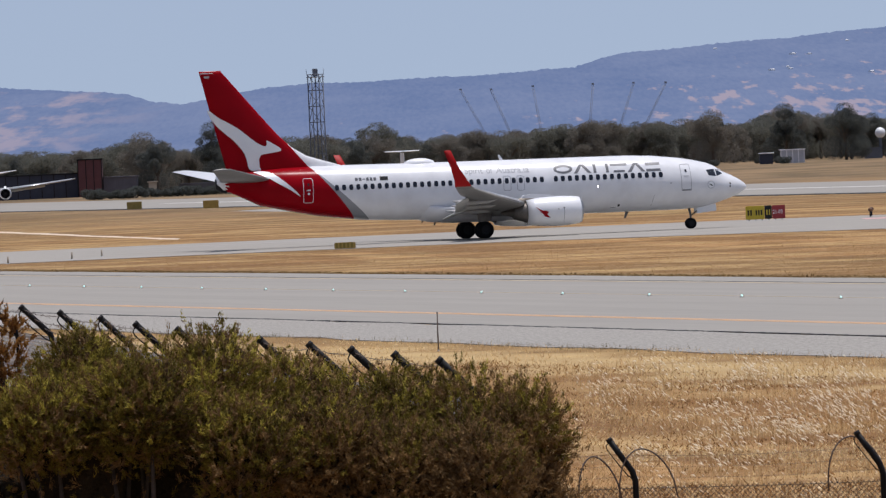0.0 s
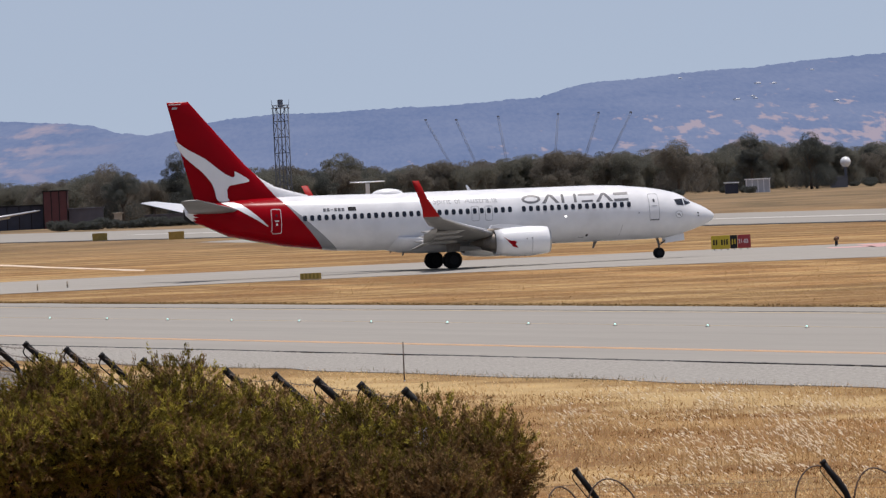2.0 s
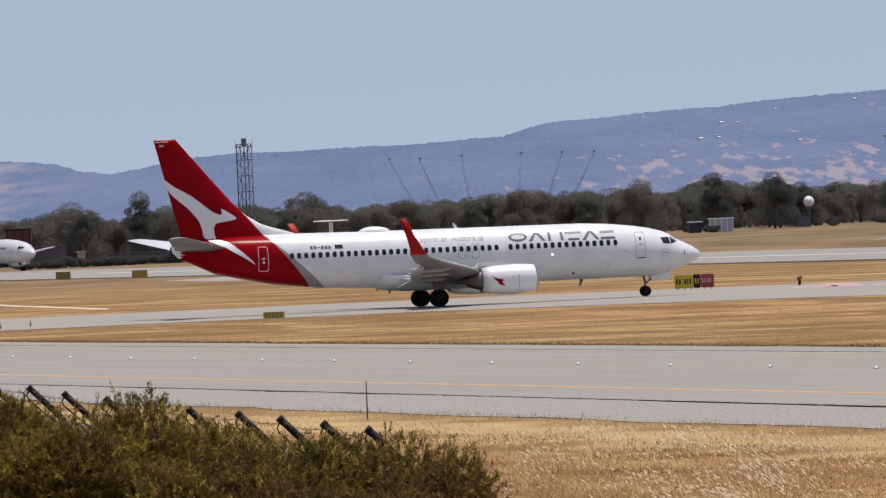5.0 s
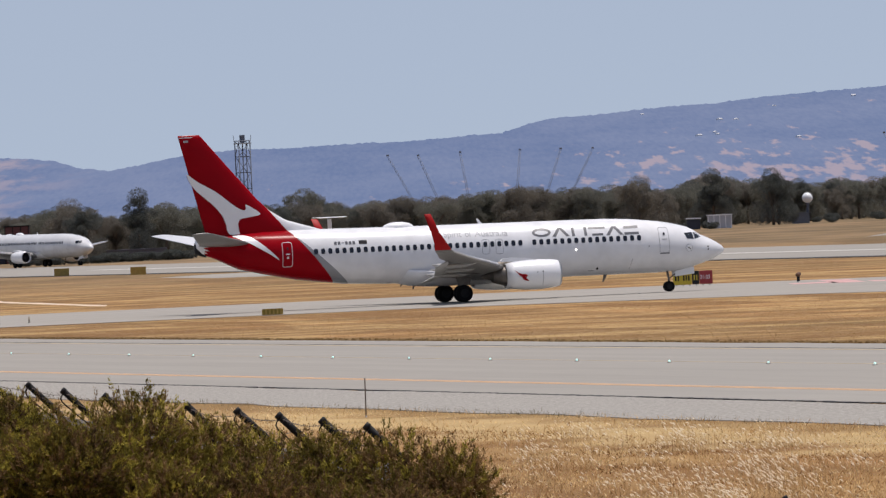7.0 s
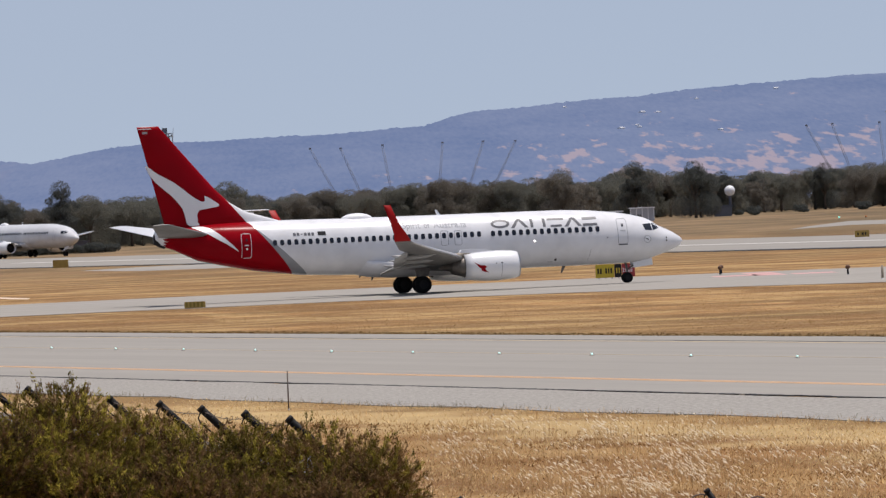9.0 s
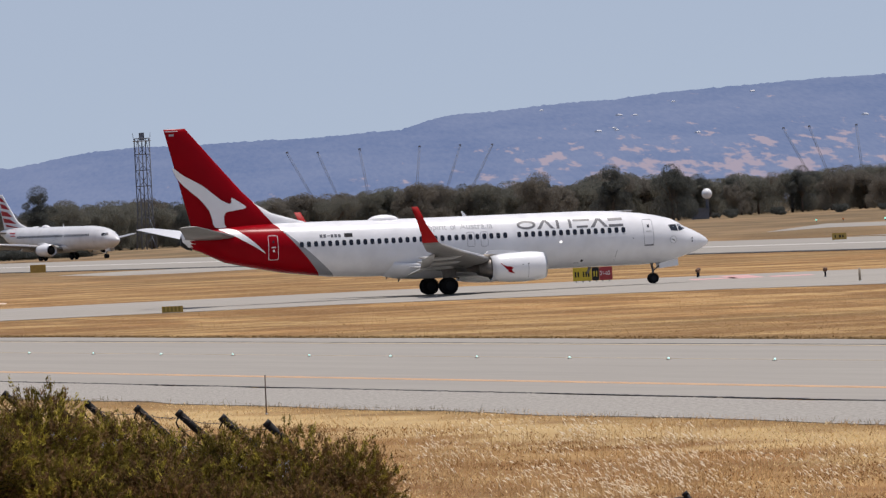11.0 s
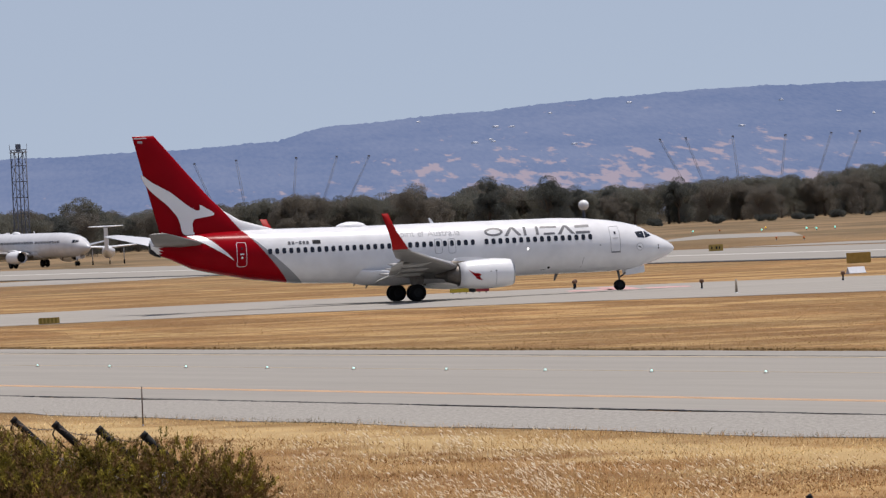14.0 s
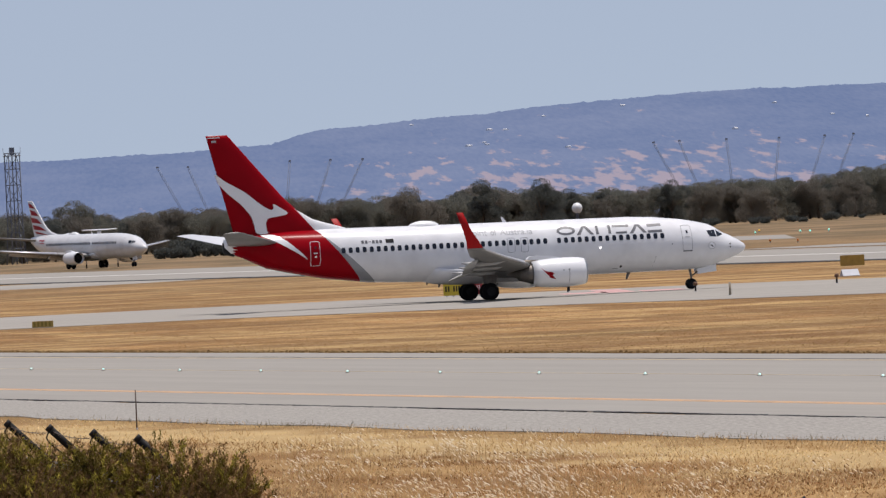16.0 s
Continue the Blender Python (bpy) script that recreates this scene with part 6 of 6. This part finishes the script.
shrub("shrub", "rounded green shrub with brown-tipped shoots before the fence", [(-0.80, 60.2, 4.70, 0.46, 0.7, 0.62), (-0.36, 60.4, 4.69, 0.36, 0.7, 0.61), (0.17, 60.1, 4.60, 0.42, 0.7, 0.60), (0.30, 60.3, 4.1, 0.42, 0.65, 0.76), (-0.4, 60.4, 4.1, 0.8, 0.65, 0.7), (-0.30, 59.5, 4.66, 0.28, 0.3, 0.20), (-0.78, 59.5, 4.80, 0.24, 0.3, 0.20), (0.16, 59.45, 4.62, 0.22, 0.3, 0.18), (0.42, 60.1, 4.62, 0.24, 0.5, 0.46)], 24500, 32, 0.6)
shrub("shrub", "thin shrub with orange-brown leaves by the fence", [(-3.24, 70, 4.95, 0.12, 0.2, 0.62), (-3.14, 70, 4.6, 0.16, 0.25, 0.5), (-3.45, 70, 4.7, 0.3, 0.3, 0.6)], 650, 33, 2.0, True, leaf=0.035)

# ---- grass ----
M_straw = leaf_mat("straw_blades", (0.82, 0.58, 0.29), (0.31, 0.155, 0.052), 0.16, 0.3, 0.14, (0.35, 0.42, 1))
M_whiteoats = leaf_mat("white_seed_heads", (0.88, 0.80, 0.63), (0.70, 0.55, 0.35), 0.5, 0.35)
M_oats = leaf_mat("bleached_straw", (0.90, 0.72, 0.42), (0.66, 0.46, 0.21), 0.5, 0.35)
M_mown = leaf_mat("mown_straw", (0.40, 0.262, 0.110), (0.25, 0.148, 0.058), 0.16, 0.3, 0.3)
M_verge = leaf_mat("brown_verge_grass", (0.26, 0.165, 0.07), (0.14, 0.09, 0.038), 0.4, 0.3)
M_rustgrass = leaf_mat("rusty_dry_grass", (0.36, 0.18, 0.062), (0.17, 0.088, 0.034), 0.3, 0.35)
M_weed = mat("grey_green_weeds", (0.30, 0.24, 0.14), 0.8, color2=(0.15, 0.13, 0.08), scale=0.5, island=True, spec=0.2)


def blades(rng, x, y, h, w, lean=0.35):
    n = len(x)
    z = ground_z(x, y)
    a = rng.normal(size=n) * 0.5
    dx, dy = rng.normal(size=n) * lean * h, rng.normal(size=n) * lean * h
    b = np.stack([x, y, z], -1)
    s = np.stack([np.cos(a), np.sin(a), np.zeros(n)], -1) * (w / 2)[:, None]
    t = b + np.stack([dx, dy, h], -1)
    return np.stack([b - s, b + s, t], 1)


def scatter_grass():
    rng = np.random.default_rng(5)

    def field(n, y0, y1, keep, h0, h1, w0, w1, power=2.0):
        u = rng.random(n)
        y = 1 / (1 / y0 + (1 / y1 - 1 / y0) * u)          # even in the view from the mound
        x = y * (-0.062 + (0.062 + 0.088) * rng.random(n)) 
        k = keep(x, y)
        x, y = x[k], y[k]
        m = len(x)
        return x, y, h0 + (h1 - h0) * rng.random(m) ** power, w0 + (w1 - w0) * rng.random(m)

    def near(x, y):
        return (x * N.x + y * N.y < 81.0)
    out = []
    x, y, h, w = field(330000, 112, 345, lambda x, y: near(x, y) & (rng.random(len(x)) < 0.15 + 1.7 * np.clip(noise2(x, y) - 0.35, 0, 1)), 0.02, 0.24, 0.008, 0.024, 2.2)
    h = h * (0.5 + 0.9 * noise2(x, y))
    out.append(blades(rng, x, y, h, w, 0.7))
    tagged(new("near_grass", tri_mesh("near_grass", np.concatenate(out), M_straw)), "dry straw-coloured long grass before the taxiway", "grass", kind="stuff")

    def middle(x, y):
        off = x * N.x + y * N.y
        return (off > 124.3) & (y < 660 - np.clip(x, 0, 60) * 0.9)
    x, y, h, w = field(42000, 400, 665, middle, 0.012, 0.035, 0.03, 0.09)
    tagged(new("middle_grass", tri_mesh("middle_grass", blades(rng, x, y, h * (0.4 + noise2(x, y)), w, 0.9), M_mown)), "mown dry grass between the taxiways", "grass", kind="stuff")
    # pale oat heads standing over the grass
    n, hubs = 3600, 150
    hub = (hubs * rng.random(n) ** 1.3).astype(int)
    core = rng.random(hubs) < 0.6          # most of them in one wide drift
    hx = np.where(core, 0.033 + 0.009 * rng.normal(size=hubs), 0.014 + 0.060 * rng.random(hubs))
    hy = np.where(core, 198 + 92 * rng.random(hubs), 150 + 130 * rng.random(hubs))
    cx = hx[hub] * hy[hub] + rng.normal(size=n) * 0.32
    cy = hy[hub] + rng.normal(size=n) * 1.8
    ok = (cx * N.x + cy * N.y < 74.5) & (cy > 130)
    cx, cy = cx[ok], cy[ok]
    n = len(cx)
    z = ground_z(cx, cy) + 0.25 + 0.42 * rng.random(n) ** 1.6
    c = np.stack([cx, cy, z], -1)
    dv = np.stack([rng.normal(size=n) * 0.35 - 0.55, rng.normal(size=n) * 0.3, 0.35 + 0.4 * rng.random(n)], -1)
    dv /= np.linalg.norm(dv, axis=1)[:, None]
    sz = 0.035 + 0.050 * rng.random((n, 1)) ** 1.4
    tri = np.stack([c - dv * sz, c + np.array([0.004, 0.018, 0.016]) * (sz / 0.045), c + dv * sz], 1)
    stalk = np.stack([np.stack([cx - 0.004, cy, z - 0.5], -1), np.stack([cx + 0.004, cy, z - 0.5], -1), c], 1)
    tagged(new("oat_stalks", tri_mesh("oat_stalks", stalk, M_straw)), "thin straw stalks under the oat heads", "grass", kind="stuff")
    tagged(new("oat_heads", tri_mesh("oat_heads", tri, M_whiteoats)), "pale nodding wild oat heads in the dry grass", "grass", kind="stuff")
    # loose straw and rusty tufts that break up the sward
    for nm, lab, mt, seed, n, lo in (("pale_tufts", "pale bleached straw tufts in the sward", M_oats, 3.0, 190000, 0.51), ("rusty_tufts", "rust-brown dry tufts in the sward", M_rustgrass, 40.0, 200000, 0.50)):
        x, y, h, w = field(n, 118, 345, lambda x, y: near(x, y) & (x * N.x + y * N.y < (75 if seed > 9 else 81)) & (rng.random(len(x)) < 0.11 + 5.0 * np.clip(noise3(x, y, seed) - lo, 0, 1)), 0.02, 0.10, 0.012, 0.045, 1.5)
        t = blades(rng, x, y, h, w, 0.9)
        tagged(new(nm, tri_mesh(nm, t, mt)), lab, "grass", kind="stuff")
    # rank grass on the far verge of the taxiway
    a = 330 + 330 * rng.random(9000)
    o = 124.1 + 2.2 * rng.random(9000) ** 2
    x, y = -math.sin(TA) * a + N.x * o, math.cos(TA) * a + N.y * o
    tagged(new("verge_grass", tri_mesh("verge_grass", blades(rng, x, y, 0.03 + 0.07 * rng.random(9000) ** 2, 0.03 + 0.04 * rng.random(9000)), M_verge)), "rank brownish grass along the taxiway's verge", "grass", kind="stuff")
    # weeds along the shoulder's edge
    a = 240 + 150 * rng.random(6500)
    clump = noise2(a * 3.0, a * 0.0 + 7)
    a = a[clump > 0.52]
    o = 81.1 + rng.normal(size=len(a)) * 0.5
    x, y = -math.sin(TA) * a + N.x * o, math.cos(TA) * a + N.y * o
    h = 0.03 + 0.20 * rng.random(len(a)) ** 2.5
    tagged(new("edge_weeds", tri_mesh("edge_weeds", blades(rng, x, y, h, 0.008 + 0.010 * rng.random(len(a)), 0.45), M_weed)), "thin grey-green weeds along the pavement's edge", "weeds", kind="stuff")


def noise3(x, y, s):
    return np.array([0.5 + 0.5 * noise.fractal(Vector((float(a) * 0.16 + s, float(b) * 0.075, s)), 0.6, 2.0, 4) for a, b in zip(x, y)])


def noise2(x, y):
    return np.array([0.5 + 0.5 * noise.noise(Vector((float(a) * 0.35, float(b) * 0.06, 0.0))) for a, b in zip(x, y)])


scatter_grass()

# ---- what moves ----
JET_T = [0.0, 0.5, 1.0, 1.5, 2.0, 2.5, 3.0, 3.5, 4.0, 4.5, 7.0, 7.5, 8.0, 8.5, 9.0, 11.5, 12.0, 12.5, 13.0, 13.5, 14.0, 14.5, 15.0, 15.5, 16.0]
JET_S = [0.0, 0.0, 0.03, 0.09, 0.19, 0.35, 0.56, 0.83, 1.11, 1.44, 3.70, 4.30, 4.94, 5.61, 6.32, 10.78, 11.76, 12.83, 13.97, 15.20, 16.48, 17.80, 19.22, 20.69, 22.25]


def smooth_at(ts, ss, t):
    """Value between given times, along smooth tangents."""
    i = min(max(int(np.searchsorted(ts, t)) - 1, 0), len(ts) - 2)

    def slope(k):
        a, b = max(k - 1, 0), min(k + 1, len(ts) - 1)
        return (ss[b] - ss[a]) / (ts[b] - ts[a])
    h = ts[i + 1] - ts[i]
    u = (t - ts[i]) / h
    return ((2 * u ** 3 - 3 * u ** 2 + 1) * ss[i] + (u ** 3 - 2 * u ** 2 + u) * h * slope(i) + (-2 * u ** 3 + 3 * u ** 2) * ss[i + 1] + (u ** 3 - u ** 2) * h * slope(i + 1))


LINER_ROWS = [(0, -79.6, 1690, -87), (2, -78.9, 1675, -84), (3.3, -76.0, 1662, -74), (4.65, -67.4, 1648, -60.5), (7, -55.5, 1628, -58), (9, -44.6, 1609, -58.5), (11.3, -32.2, 1587, -59.5), (12.5, -26.1, 1576, -60), (14.5, -15.6, 1558, -60.6), (16, -7.9, 1544, -62)]


def motions():
    ca, sa = math.cos(radians(12.8)), math.sin(radians(12.8))
    walk(jet, [(t, pose(2.2486 + ca * s, 690 + sa * s, 0.03, 0, 0, 12.8)) for t, s in [(t, smooth_at(JET_T, JET_S, t)) for t in np.arange(0, 16.01, 0.5)]])
    for w, r, at in JET_WHEELS:
        walk(w, [(t, pose(*at, 0, math.degrees(smooth_at(JET_T, JET_S, t) / r), 0)) for t in np.arange(0, 16.01, 0.1)])
    walk(liner, [(t, pose(x, y, 0.03, 0, 0, h)) for t, x, y, h in LINER_ROWS])
    ts = [r[0] for r in LINER_ROWS]
    run = [0.0]
    for a, b in zip(LINER_ROWS, LINER_ROWS[1:]):
        run.append(run[-1] + math.hypot(b[1] - a[1], b[2] - a[2]))
    for w, r, at in LINER_WHEELS:
        walk(w, [(t, pose(*at, 0, math.degrees(smooth_at(ts, run, t) / r), 0)) for t in np.arange(0, 16.01, 0.1 if r > 0.5 else 1 / 30)])


motions()
